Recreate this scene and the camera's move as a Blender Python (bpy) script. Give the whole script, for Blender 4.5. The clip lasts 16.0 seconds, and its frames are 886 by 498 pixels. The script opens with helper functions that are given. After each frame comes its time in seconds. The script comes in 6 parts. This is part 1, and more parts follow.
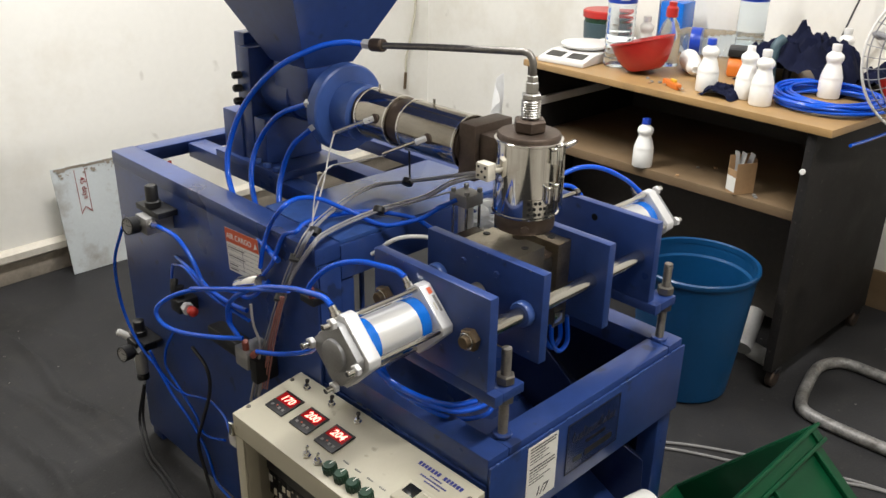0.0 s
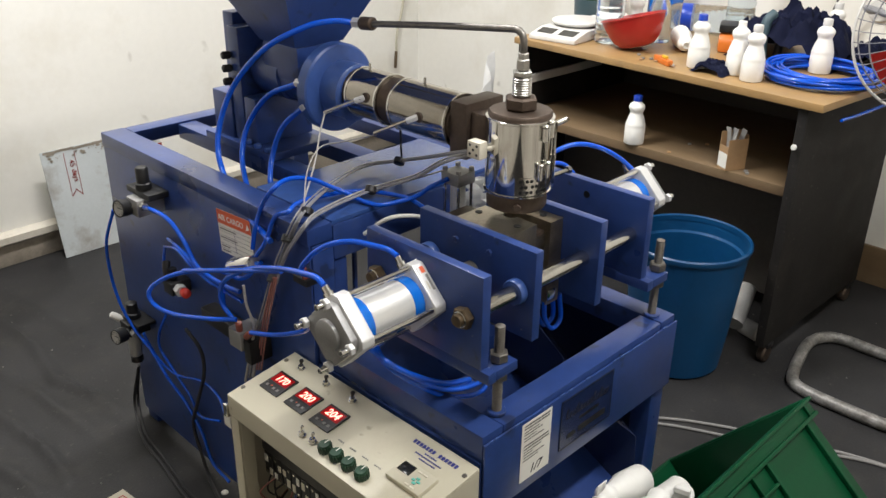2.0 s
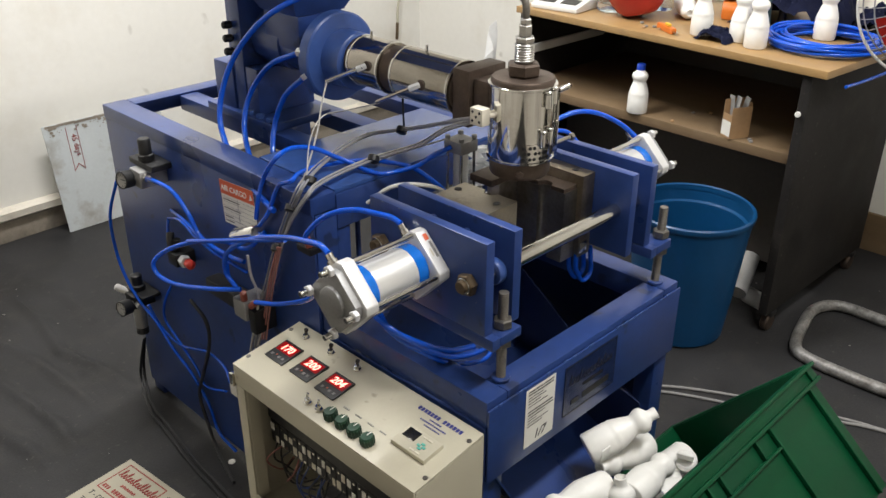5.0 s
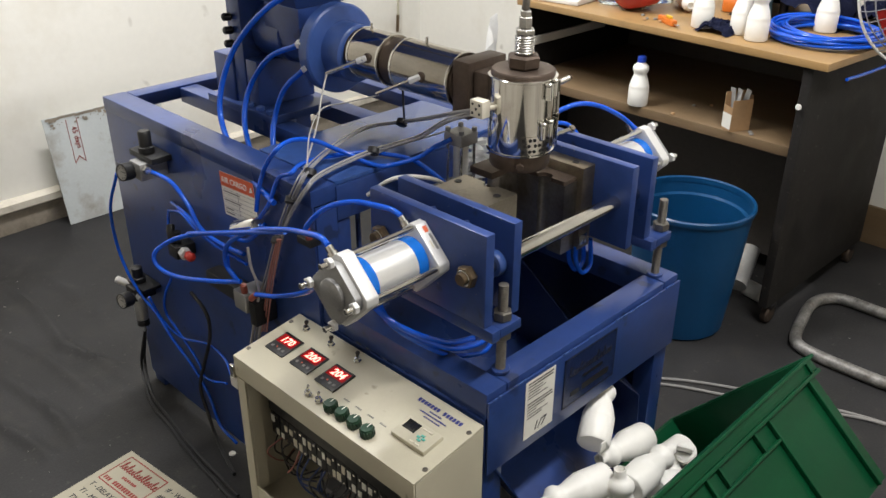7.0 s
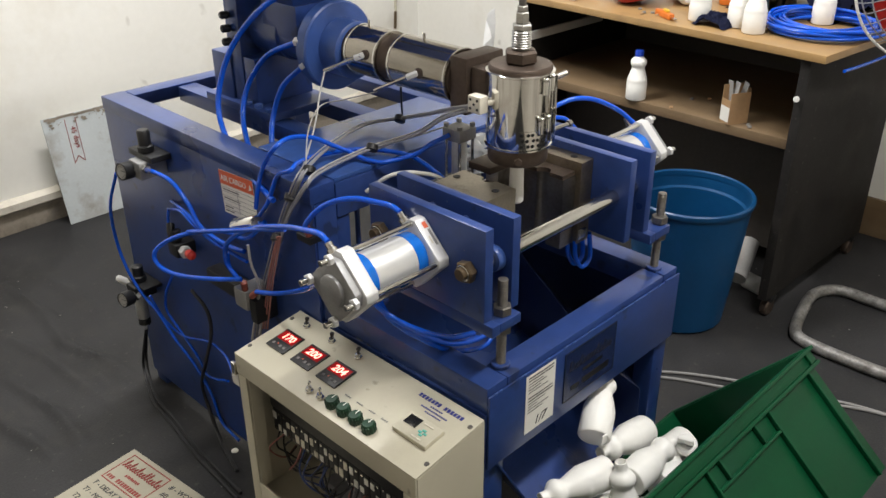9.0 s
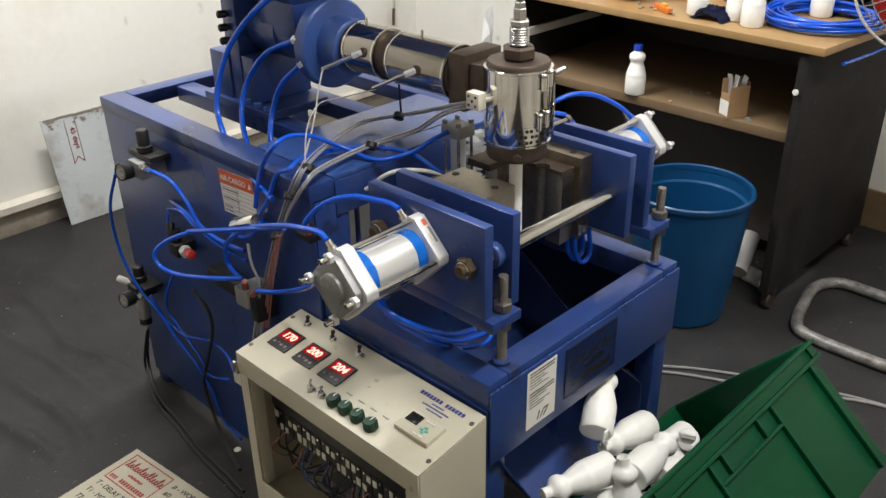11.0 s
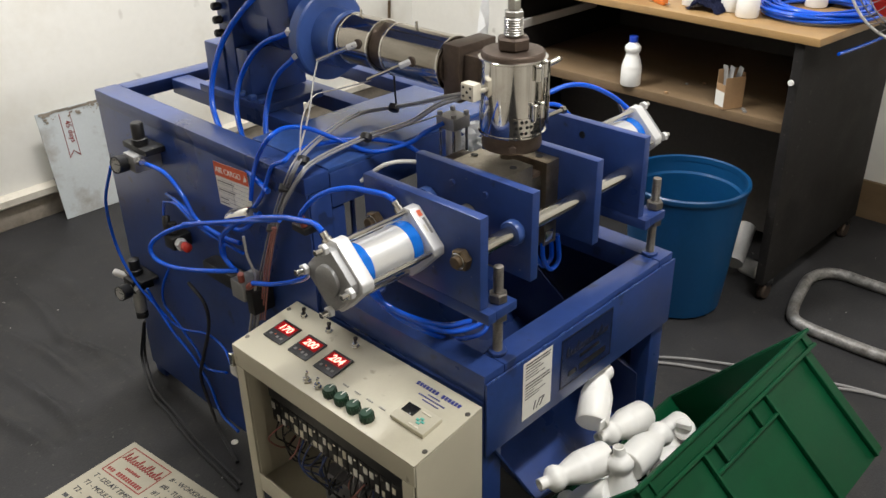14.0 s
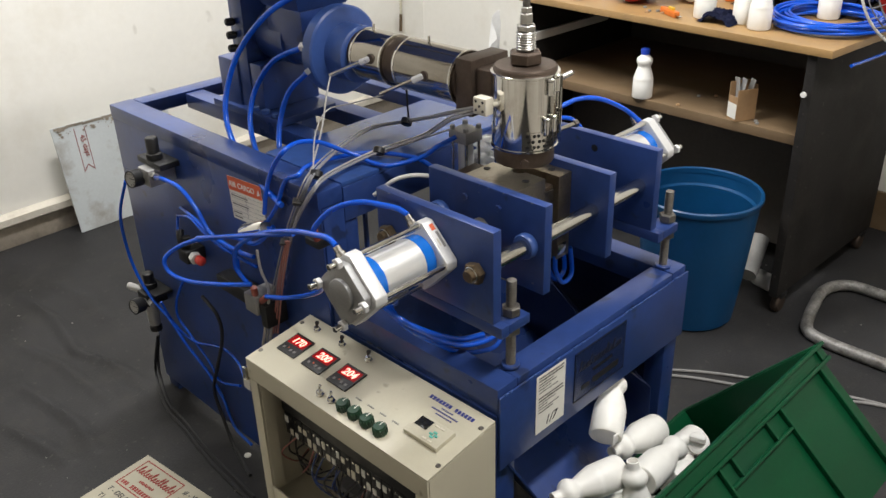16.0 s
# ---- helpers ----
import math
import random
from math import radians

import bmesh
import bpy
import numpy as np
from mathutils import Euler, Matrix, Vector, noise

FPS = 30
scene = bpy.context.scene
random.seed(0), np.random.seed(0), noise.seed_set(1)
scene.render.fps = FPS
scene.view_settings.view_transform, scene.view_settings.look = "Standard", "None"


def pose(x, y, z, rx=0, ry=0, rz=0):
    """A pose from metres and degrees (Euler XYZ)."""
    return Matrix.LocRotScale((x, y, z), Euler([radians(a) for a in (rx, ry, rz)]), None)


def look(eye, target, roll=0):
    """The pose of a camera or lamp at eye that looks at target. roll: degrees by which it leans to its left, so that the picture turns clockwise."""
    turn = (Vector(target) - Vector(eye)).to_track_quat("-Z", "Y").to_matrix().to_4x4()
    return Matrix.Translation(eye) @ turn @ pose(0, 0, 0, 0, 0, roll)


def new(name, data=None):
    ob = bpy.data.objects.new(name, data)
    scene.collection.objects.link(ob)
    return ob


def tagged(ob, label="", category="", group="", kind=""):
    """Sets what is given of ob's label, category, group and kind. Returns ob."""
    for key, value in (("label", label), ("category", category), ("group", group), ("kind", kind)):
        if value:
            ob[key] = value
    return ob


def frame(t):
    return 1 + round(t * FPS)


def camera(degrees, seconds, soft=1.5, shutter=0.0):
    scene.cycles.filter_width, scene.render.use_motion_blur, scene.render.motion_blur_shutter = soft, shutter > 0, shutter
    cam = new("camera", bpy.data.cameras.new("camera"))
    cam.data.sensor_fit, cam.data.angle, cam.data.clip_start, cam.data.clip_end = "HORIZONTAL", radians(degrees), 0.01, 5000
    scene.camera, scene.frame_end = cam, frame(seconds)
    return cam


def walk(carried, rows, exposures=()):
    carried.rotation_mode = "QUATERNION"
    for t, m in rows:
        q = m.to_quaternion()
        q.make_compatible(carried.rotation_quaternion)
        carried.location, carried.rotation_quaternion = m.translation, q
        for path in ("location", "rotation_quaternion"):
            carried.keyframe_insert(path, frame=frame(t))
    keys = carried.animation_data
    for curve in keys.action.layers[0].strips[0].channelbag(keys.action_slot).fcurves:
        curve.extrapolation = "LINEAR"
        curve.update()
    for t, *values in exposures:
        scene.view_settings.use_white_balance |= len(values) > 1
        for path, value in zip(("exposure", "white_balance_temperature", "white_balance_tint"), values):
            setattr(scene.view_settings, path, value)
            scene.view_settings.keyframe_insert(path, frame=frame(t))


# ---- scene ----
cam = camera(53.9, 16.0)
PATH = [
    (0, (-0.768, -0.667, 1.307), (0.527, 0.626, 0.499), 1.1),
    (0.5, (-0.767, -0.667, 1.306), (0.536, 0.607, 0.483), 0.9),
    (1, (-0.766, -0.669, 1.309), (0.538, 0.601, 0.48), 0.8),
    (1.5, (-0.767, -0.669, 1.306), (0.534, 0.597, 0.467), 1.0),
    (2, (-0.768, -0.668, 1.306), (0.525, 0.599, 0.456), 0.7),
    (2.5, (-0.768, -0.668, 1.305), (0.517, 0.596, 0.44), 0.3),
    (3, (-0.77, -0.67, 1.298), (0.509, 0.586, 0.411), 0.3),
    (3.5, (-0.77, -0.671, 1.298), (0.506, 0.583, 0.404), 0.2),
    (4, (-0.772, -0.671, 1.297), (0.502, 0.583, 0.402), 0.3),
    (6.5, (-0.773, -0.674, 1.297), (0.49, 0.578, 0.382), 0.0),
    (7, (-0.773, -0.674, 1.296), (0.491, 0.576, 0.38), 0.2),
    (7.5, (-0.773, -0.675, 1.295), (0.489, 0.575, 0.377), 0.0),
    (8, (-0.774, -0.676, 1.297), (0.485, 0.575, 0.377), -0.3),
    (8.5, (-0.774, -0.678, 1.298), (0.487, 0.571, 0.376), -0.5),
    (9, (-0.775, -0.678, 1.297), (0.486, 0.57, 0.373), -0.4),
    (11.5, (-0.773, -0.68, 1.298), (0.482, 0.566, 0.366), -1.1),
    (12, (-0.774, -0.681, 1.296), (0.481, 0.565, 0.363), -0.8),
    (12.5, (-0.772, -0.677, 1.293), (0.48, 0.569, 0.355), -0.8),
    (13, (-0.773, -0.68, 1.295), (0.475, 0.568, 0.353), -1.3),
    (13.5, (-0.772, -0.682, 1.294), (0.478, 0.56, 0.35), -1.5),
    (14, (-0.773, -0.683, 1.295), (0.482, 0.555, 0.351), -1.2),
    (14.5, (-0.775, -0.683, 1.295), (0.478, 0.559, 0.353), -1.0),
    (15, (-0.774, -0.682, 1.295), (0.473, 0.568, 0.356), -1.0),
    (15.5, (-0.775, -0.681, 1.298), (0.471, 0.576, 0.367), -1.4),
    (16, (-0.775, -0.682, 1.299), (0.471, 0.583, 0.379), -1.7),
]
walk(cam, [(t, look(eye, target, roll)) for t, eye, target, roll in PATH])

# ---- world and lamps ----
world = bpy.data.worlds.new("world")
scene.world = world
world.use_nodes = True
world.node_tree.nodes["Background"].inputs[0].default_value = (0.9, 0.95, 1.0, 1)
world.node_tree.nodes["Background"].inputs[1].default_value = 0.05


def ceiling_lamp_light(x, y, z, sx, sy, watts, rz=0.0):
    d = bpy.data.lights.new("tube_light", "AREA")
    d.shape, d.size, d.size_y, d.energy, d.color = "RECTANGLE", sx, sy, watts, (1.0, 0.985, 0.965)
    ob = new("tube_light", d)
    ob.matrix_basis = pose(x, y, z, 0, 0, rz)
    return ob


LAMPS = [(0.28, 1.20, 2.52, 1.2, 0.16, 68.0, 0.0), (0.35, -0.70, 2.52, 1.2, 0.16, 50.0, 0.0)]
for lamp in LAMPS:
    ceiling_lamp_light(*lamp)
scene.view_settings.exposure = 0.0


# ---- materials ----
def mat(name, color, rough=0.5, metal=0.0, vary=0.25, scale=8.0, bump=0.1, fine=120.0, dirt=None, dirt_amount=0.0,
        dirt_scale=3.0, coat=0.0, emit=None, strength=0.0, glass=0.0, random_amount=0.0, stretch=None, subsurface=0.0, specks=None, speck_scale=16.0, speck_cut=0.66):
    m = bpy.data.materials.new(name)
    m.use_nodes = True
    nt = m.node_tree
    n, ln = nt.nodes, nt.links
    b = n["Principled BSDF"]
    b.inputs["Base Color"].default_value = (*color, 1)
    b.inputs["Roughness"].default_value = rough
    b.inputs["Metallic"].default_value = metal
    b.inputs["Coat Weight"].default_value = coat
    b.inputs["Transmission Weight"].default_value = glass
    if subsurface:
        b.inputs["Subsurface Weight"].default_value = subsurface
        b.inputs["Subsurface Radius"].default_value = (0.01, 0.01, 0.01)
    if glass > 0.5:
        b.inputs["IOR"].default_value = 1.22
    if emit:
        b.inputs["Emission Color"].default_value = (*emit, 1)
        b.inputs["Emission Strength"].default_value = strength
    tc = n.new("ShaderNodeTexCoord")
    mp = n.new("ShaderNodeMapping")
    ln.new(tc.outputs["Object"], mp.inputs["Vector"])
    if stretch:
        mp.inputs["Scale"].default_value = stretch
    big = n.new("ShaderNodeTexNoise")
    big.inputs["Scale"].default_value, big.inputs["Detail"].default_value = scale, 5
    small = n.new("ShaderNodeTexNoise")
    small.inputs["Scale"].default_value, small.inputs["Detail"].default_value = fine, 3
    for t in (big, small):
        ln.new(mp.outputs[0], t.inputs["Vector"])
    mix = n.new("ShaderNodeMix")
    mix.data_type = "RGBA"
    mix.inputs[6].default_value = (*[c * (1 - vary) for c in color], 1)
    mix.inputs[7].default_value = (*[min(1, c * (1 + vary)) for c in color], 1)
    ramp = n.new("ShaderNodeMapRange")
    ramp.inputs[1].default_value, ramp.inputs[2].default_value = 0.3, 0.7
    both = n.new("ShaderNodeMath")
    both.operation = "MULTIPLY_ADD"
    both.inputs[1].default_value, both.inputs[2].default_value = 0.35, 0.0
    ln.new(small.outputs[0], both.inputs[0])
    add = n.new("ShaderNodeMath")
    add.operation = "MULTIPLY_ADD"
    add.inputs[1].default_value = 0.65
    ln.new(big.outputs[0], add.inputs[0])
    ln.new(both.outputs[0], add.inputs[2])
    ln.new(add.outputs[0], ramp.inputs[0])
    ln.new(ramp.outputs[0], mix.inputs[0])
    col = mix.outputs[2]
    if dirt:
        dn = n.new("ShaderNodeTexNoise")
        dn.inputs["Scale"].default_value, dn.inputs["Detail"].default_value, dn.inputs["Roughness"].default_value = dirt_scale, 8, 0.65
        ln.new(tc.outputs["Object"], dn.inputs["Vector"])
        dr = n.new("ShaderNodeMapRange")
        dr.inputs[1].default_value, dr.inputs[2].default_value, dr.inputs[4].default_value = 0.52, 0.72, dirt_amount
        ln.new(dn.outputs[0], dr.inputs[0])
        dm = n.new("ShaderNodeMix")
        dm.data_type = "RGBA"
        dm.inputs[7].default_value = (*dirt, 1)
        ln.new(dr.outputs[0], dm.inputs[0])
        ln.new(col, dm.inputs[6])
        col = dm.outputs[2]
    if specks:
        sn = n.new("ShaderNodeTexNoise")
        sn.inputs["Scale"].default_value, sn.inputs["Detail"].default_value = speck_scale, 2
        ln.new(tc.outputs["Object"], sn.inputs["Vector"])
        sr = n.new("ShaderNodeMapRange")
        sr.inputs[1].default_value, sr.inputs[2].default_value, sr.inputs[4].default_value = speck_cut, speck_cut + 0.06, 0.7
        ln.new(sn.outputs[0], sr.inputs[0])
        sx = n.new("ShaderNodeMix")
        sx.data_type = "RGBA"
        sx.inputs[7].default_value = (*specks, 1)
        ln.new(sr.outputs[0], sx.inputs[0])
        ln.new(col, sx.inputs[6])
        col = sx.outputs[2]
    if random_amount:
        oi = n.new("ShaderNodeObjectInfo")
        hs = n.new("ShaderNodeHueSaturation")
        mr = n.new("ShaderNodeMapRange")
        mr.inputs[3].default_value, mr.inputs[4].default_value = 1 - random_amount, 1 + random_amount
        ln.new(oi.outputs["Random"], mr.inputs[0])
        ln.new(mr.outputs[0], hs.inputs["Value"])
        ln.new(col, hs.inputs["Color"])
        col = hs.outputs[0]
    ln.new(col, b.inputs["Base Color"])
    rr = n.new("ShaderNodeMapRange")
    rr.inputs[3].default_value, rr.inputs[4].default_value = max(0.03, rough * 0.75), min(1, rough * 1.3)
    ln.new(big.outputs[0], rr.inputs[0])
    ln.new(rr.outputs[0], b.inputs["Roughness"])
    if bump:
        bp = n.new("ShaderNodeBump")
        bp.inputs["Strength"].default_value, bp.inputs["Distance"].default_value = bump, 0.002
        ln.new(add.outputs[0], bp.inputs["Height"])
        ln.new(bp.outputs[0], b.inputs["Normal"])
    return m


BLUE = mat("blue_enamel", (0.020, 0.0455, 0.170), 0.29, vary=0.2, scale=5, bump=0.12, fine=60, dirt=(0.03, 0.03, 0.06), dirt_amount=0.45, dirt_scale=6, coat=0.05, specks=(0.014, 0.02, 0.05), speck_scale=24.0, speck_cut=0.66)
# Machine blue lightened so the colour itself holds the sheen off the wall.
BLUE_SHEEN = mat("worn_sheen_enamel", (0.030, 0.075, 0.255), 0.24, vary=0.25, scale=6, bump=0.08, fine=60, dirt=(0.05, 0.07, 0.14), dirt_amount=0.6, dirt_scale=5, coat=0.15)
BLUE_LIGHT = mat("blue_cast_enamel", (0.036, 0.080, 0.26), 0.32, vary=0.18, scale=9, bump=0.25, fine=80, dirt=(0.03, 0.04, 0.1), dirt_amount=0.4, dirt_scale=9)
STEEL = mat("bright_steel", (0.62, 0.61, 0.58), 0.14, 1.0, vary=0.08, scale=30, bump=0.03, fine=300)
CHROME = mat("polished_sleeve", (0.74, 0.73, 0.70), 0.06, 1.0, vary=0.06, scale=12, bump=0.02, fine=90, dirt=(0.22, 0.17, 0.12), dirt_amount=0.45, dirt_scale=12)
BARREL = mat("brushed_sleeve_steel", (0.41, 0.38, 0.335), 0.11, 1.0, vary=0.25, scale=6, bump=0.04, fine=160, stretch=(9, 1, 9), dirt=(0.16, 0.12, 0.085), dirt_amount=0.75, dirt_scale=9)
DULL_STEEL = mat("dull_thread_steel", (0.42, 0.41, 0.385), 0.34, 1.0, vary=0.15, scale=40, bump=0.08, fine=260)
# The sign's own dark blue; on the bed it paints shade inside the opening.
BLUE_DARK = mat("dark_sign_and_shade_enamel", (0.011, 0.020, 0.070), 0.24, vary=0.2, scale=8, bump=0.06, dirt=(0.03, 0.04, 0.07), dirt_amount=0.5, dirt_scale=9)
MOULD = mat("ground_mould_steel", (0.44, 0.40, 0.325), 0.33, 1.0, vary=0.22, scale=18, bump=0.08, fine=200, dirt=(0.13, 0.085, 0.05), dirt_amount=0.9, dirt_scale=10)
DARK_MOULD = mat("dark_mould_steel", (0.32, 0.30, 0.27), 0.32, 1.0, vary=0.3, scale=22, bump=0.08, fine=180, dirt=(0.10, 0.06, 0.035), dirt_amount=0.6, dirt_scale=16)
BACKING = mat("browned_mould_steel", (0.33, 0.28, 0.215), 0.36, 1.0, vary=0.25, scale=16, bump=0.08, fine=180, dirt=(0.10, 0.07, 0.045), dirt_amount=0.8, dirt_scale=9)
BROWN = mat("heat_browned_steel", (0.085, 0.062, 0.048), 0.5, 0.6, vary=0.3, scale=20, bump=0.2, fine=150, dirt=(0.03, 0.025, 0.02), dirt_amount=0.6, dirt_scale=10)
RUSTY = mat("oiled_thread_steel", (0.19, 0.178, 0.162), 0.45, 0.85, vary=0.3, scale=60, bump=0.2, fine=300)
BRASS = mat("tarnished_nut", (0.17, 0.125, 0.08), 0.4, 0.85, vary=0.3, scale=50, bump=0.15, fine=260)
ALU = mat("cast_aluminium", (0.66, 0.66, 0.66), 0.42, 0.35, vary=0.06, scale=30, bump=0.12, fine=400)
ALU_TUBE = mat("anodised_tube", (0.70, 0.70, 0.69), 0.36, 0.45, vary=0.05, scale=20, bump=0.03, fine=300, stretch=(1, 8, 8))
ALU_DARK = mat("cast_end_cover", (0.30, 0.30, 0.30), 0.45, 0.5, vary=0.15, scale=30, bump=0.2, fine=300)
TAPE = mat("blue_band_film", (0.006, 0.13, 0.56), 0.14, vary=0.1, scale=30, bump=0.02)
HOSE = mat("blue_polyurethane_hose", (0.003, 0.080, 0.58), 0.2, vary=0.10, scale=30, bump=0.02)
BLACK = mat("black_plastic", (0.007, 0.007, 0.008), 0.45, vary=0.3, scale=40, bump=0.1)
RUBBER = mat("black_cable", (0.010, 0.010, 0.012), 0.5, vary=0.3, scale=40, bump=0.1)
GREY_CABLE = mat("grey_cable", (0.21, 0.21, 0.225), 0.5, vary=0.2, scale=40, bump=0.1)
SILVER_CABLE = mat("braided_sensor_lead", (0.42, 0.41, 0.40), 0.45, 0.5, vary=0.25, scale=300, bump=0.3, fine=600)
RED_CABLE = mat("pink_brown_wire", (0.30, 0.12, 0.10), 0.5, vary=0.2, scale=40)
CREAM = mat("cream_powder_coat", (0.485, 0.455, 0.355), 0.42, vary=0.05, scale=10, bump=0.15, fine=500, dirt=(0.36, 0.32, 0.24), dirt_amount=0.35, dirt_scale=7, specks=(0.22, 0.19, 0.14), speck_scale=30.0, speck_cut=0.70)
GREEN_KNOB = mat("dark_green_knob", (0.008, 0.042, 0.020), 0.4, vary=0.2, scale=60)
RED_KNOB = mat("red_button", (0.5, 0.03, 0.02), 0.35, vary=0.1)
ORANGE_FIT = mat("orange_fitting", (0.20, 0.045, 0.03), 0.4, vary=0.15)
WHITE_PLASTIC = mat("white_bottle_plastic", (0.85, 0.84, 0.80), 0.42, vary=0.04, scale=20, bump=0.05, subsurface=0.15, random_amount=0.04)
CERAMIC = mat("ceramic_terminal", (0.66, 0.62, 0.52), 0.45, vary=0.08, scale=60)
DIAL = mat("dusty_gauge_dial", (0.34, 0.34, 0.33), 0.35, vary=0.12, scale=60)
FADED_PAPER = mat("dusty_grey_paper", (0.36, 0.36, 0.35), 0.7, vary=0.15, scale=40, bump=0.3)
GREY_PVC = mat("dull_grey_pvc", (0.44, 0.435, 0.42), 0.45, vary=0.15, scale=12, bump=0.1)
PAPER = mat("paper", (0.74, 0.73, 0.68), 0.7, vary=0.04, scale=15, bump=0.05)
INK = mat("black_ink", (0.03, 0.03, 0.035), 0.6, vary=0.1)
BLUE_INK = mat("blue_ink", (0.03, 0.04, 0.22), 0.6, vary=0.1)
RED_INK = mat("maroon_ink", (0.24, 0.03, 0.025), 0.6, vary=0.1)
ORANGE_PRINT = mat("orange_print", (0.62, 0.10, 0.03), 0.55, vary=0.08)
WALL = mat("off_white_wall", (0.80, 0.785, 0.735), 0.75, vary=0.04, scale=2.0, bump=0.25, fine=40, dirt=(0.60, 0.55, 0.45), dirt_amount=0.5, dirt_scale=1.8, specks=(0.42, 0.39, 0.34), speck_scale=9.0, speck_cut=0.70)
SKIRT_LOW = mat("grimy_skirting", (0.27, 0.235, 0.19), 0.7, vary=0.25, scale=9, bump=0.3, dirt=(0.10, 0.085, 0.07), dirt_amount=0.7, dirt_scale=7)
SKIRT = mat("dusty_skirting", (0.62, 0.58, 0.50), 0.6, vary=0.12, scale=5, bump=0.2, dirt=(0.20, 0.16, 0.11), dirt_amount=0.7, dirt_scale=5)
FLOOR = mat("dark_rubber_sheet", (0.0215, 0.0213, 0.0222), 0.62, vary=0.5, scale=4.5, bump=0.8, fine=190, dirt=(0.034, 0.032, 0.030), dirt_amount=0.7, dirt_scale=11, specks=(0.050, 0.047, 0.043), speck_scale=60.0, speck_cut=0.66)
# Tone chosen for what the steel reflects and how much light bounces.
WALL_DULL = mat("reflection_toned_wall", (0.56, 0.52, 0.45), 0.8, vary=0.12, scale=2.0, bump=0.25, fine=40, dirt=(0.12, 0.10, 0.08), dirt_amount=0.6, dirt_scale=1.5)
DUST = mat("pale_dust", (0.20, 0.19, 0.175), 0.8, vary=0.3, scale=40)
FADED_INK = mat("faded_grey_print", (0.20, 0.195, 0.19), 0.7, vary=0.1)
CEILING = mat("white_ceiling", (0.75, 0.74, 0.71), 0.8, vary=0.03, scale=2)
WOOD = mat("light_desk_laminate", (0.33, 0.205, 0.085), 0.42, vary=0.14, scale=4, bump=0.08, fine=60, stretch=(6, 1, 6), dirt=(0.22, 0.14, 0.07), dirt_amount=0.6, dirt_scale=9)
# Darkened desktop laminate: shade for the shelf, plain brown for the skirting.
WOOD_DULL = mat("dusty_brown_shade_laminate", (0.15, 0.10, 0.054), 0.55, vary=0.14, scale=4, bump=0.08, fine=60, stretch=(6, 1, 6), dirt=(0.2, 0.15, 0.1), dirt_amount=0.5, dirt_scale=6)
# Brown board with its tone raised to paint haze into the dark recess.
HAZE_BOARD = mat("haze_lifted_brown_board", (0.055, 0.048, 0.042), 0.7, vary=0.25, scale=5, bump=0.1, fine=90, dirt=(0.08, 0.07, 0.06), dirt_amount=0.5, dirt_scale=4)
GREY_BOARD = mat("dark_grey_desk_board", (0.0185, 0.0172, 0.0165), 0.6, vary=0.35, scale=9, bump=0.2, fine=160, dirt=(0.038, 0.034, 0.030), dirt_amount=0.6, dirt_scale=8, specks=(0.06, 0.055, 0.05), speck_scale=70.0, speck_cut=0.69)
BUCKET = mat("blue_tub_plastic", (0.003, 0.050, 0.142), 0.34, vary=0.12, scale=8, bump=0.08, fine=80, dirt=(0.01, 0.06, 0.2), dirt_amount=0.5, dirt_scale=5)
CRATE = mat("green_crate_plastic", (0.0010, 0.042, 0.0150), 0.40, vary=0.15, scale=9, bump=0.1, fine=120, dirt=(0.005, 0.040, 0.020), dirt_amount=0.6, dirt_scale=5)
RED_BOWL = mat("red_bowl_plastic", (0.42, 0.022, 0.018), 0.35, vary=0.1, scale=12)
FOIL = mat("foil_wrapped_tube", (0.21, 0.205, 0.195), 0.5, 0.45, vary=0.6, scale=38, bump=1.0, fine=150, dirt=(0.09, 0.07, 0.055), dirt_amount=0.7, dirt_scale=14)
PVC = mat("white_pvc", (0.66, 0.65, 0.625), 0.4, vary=0.05, scale=20)
CARD = mat("brown_card", (0.36, 0.22, 0.11), 0.7, vary=0.12, scale=20)
CLEAR = mat("clear_bottle_plastic", (0.85, 0.93, 0.97), 0.08, vary=0.02, scale=20, bump=0.1, fine=40, glass=0.92)
CAP_BLUE = mat("blue_cap", (0.01, 0.05, 0.42), 0.35, vary=0.1)
NAVY = mat("navy_cloth", (0.007, 0.009, 0.026), 0.85, vary=0.3, scale=25, bump=0.5, fine=300)
ORANGE_PLASTIC = mat("orange_plastic", (0.62, 0.16, 0.02), 0.4, vary=0.1, scale=20)
YELLOW_PLASTIC = mat("yellow_plastic", (0.65, 0.42, 0.03), 0.4, vary=0.1, scale=20)
TEAL = mat("grey_teal_plastic", (0.05, 0.09, 0.11), 0.4, vary=0.1)
SCREEN = mat("dark_screen", (0.012, 0.012, 0.011), 0.2, vary=0.1)
RED_WINDOW = mat("lit_red_window", (0.10, 0.005, 0.005), 0.2, vary=0.05, emit=(1.0, 0.02, 0.025), strength=0.22)
DIGIT = mat("red_led_digit", (0.6, 0.1, 0.08), 0.3, emit=(1.0, 0.30, 0.24), strength=3.2, vary=0.02)
LAMP_GLOW = mat("tube_glow", (0.9, 0.9, 0.88), 0.4, emit=(1.0, 0.965, 0.91), strength=8.0, vary=0.01)
POLY = mat("thin_polythene", (0.86, 0.86, 0.85), 0.35, vary=0.05, scale=30, bump=0.5, fine=60, subsurface=0.2)
MINT = mat("mint_key", (0.12, 0.45, 0.38), 0.4, vary=0.05)
BEIGE = mat("beige_plastic", (0.50, 0.47, 0.37), 0.45, vary=0.05)

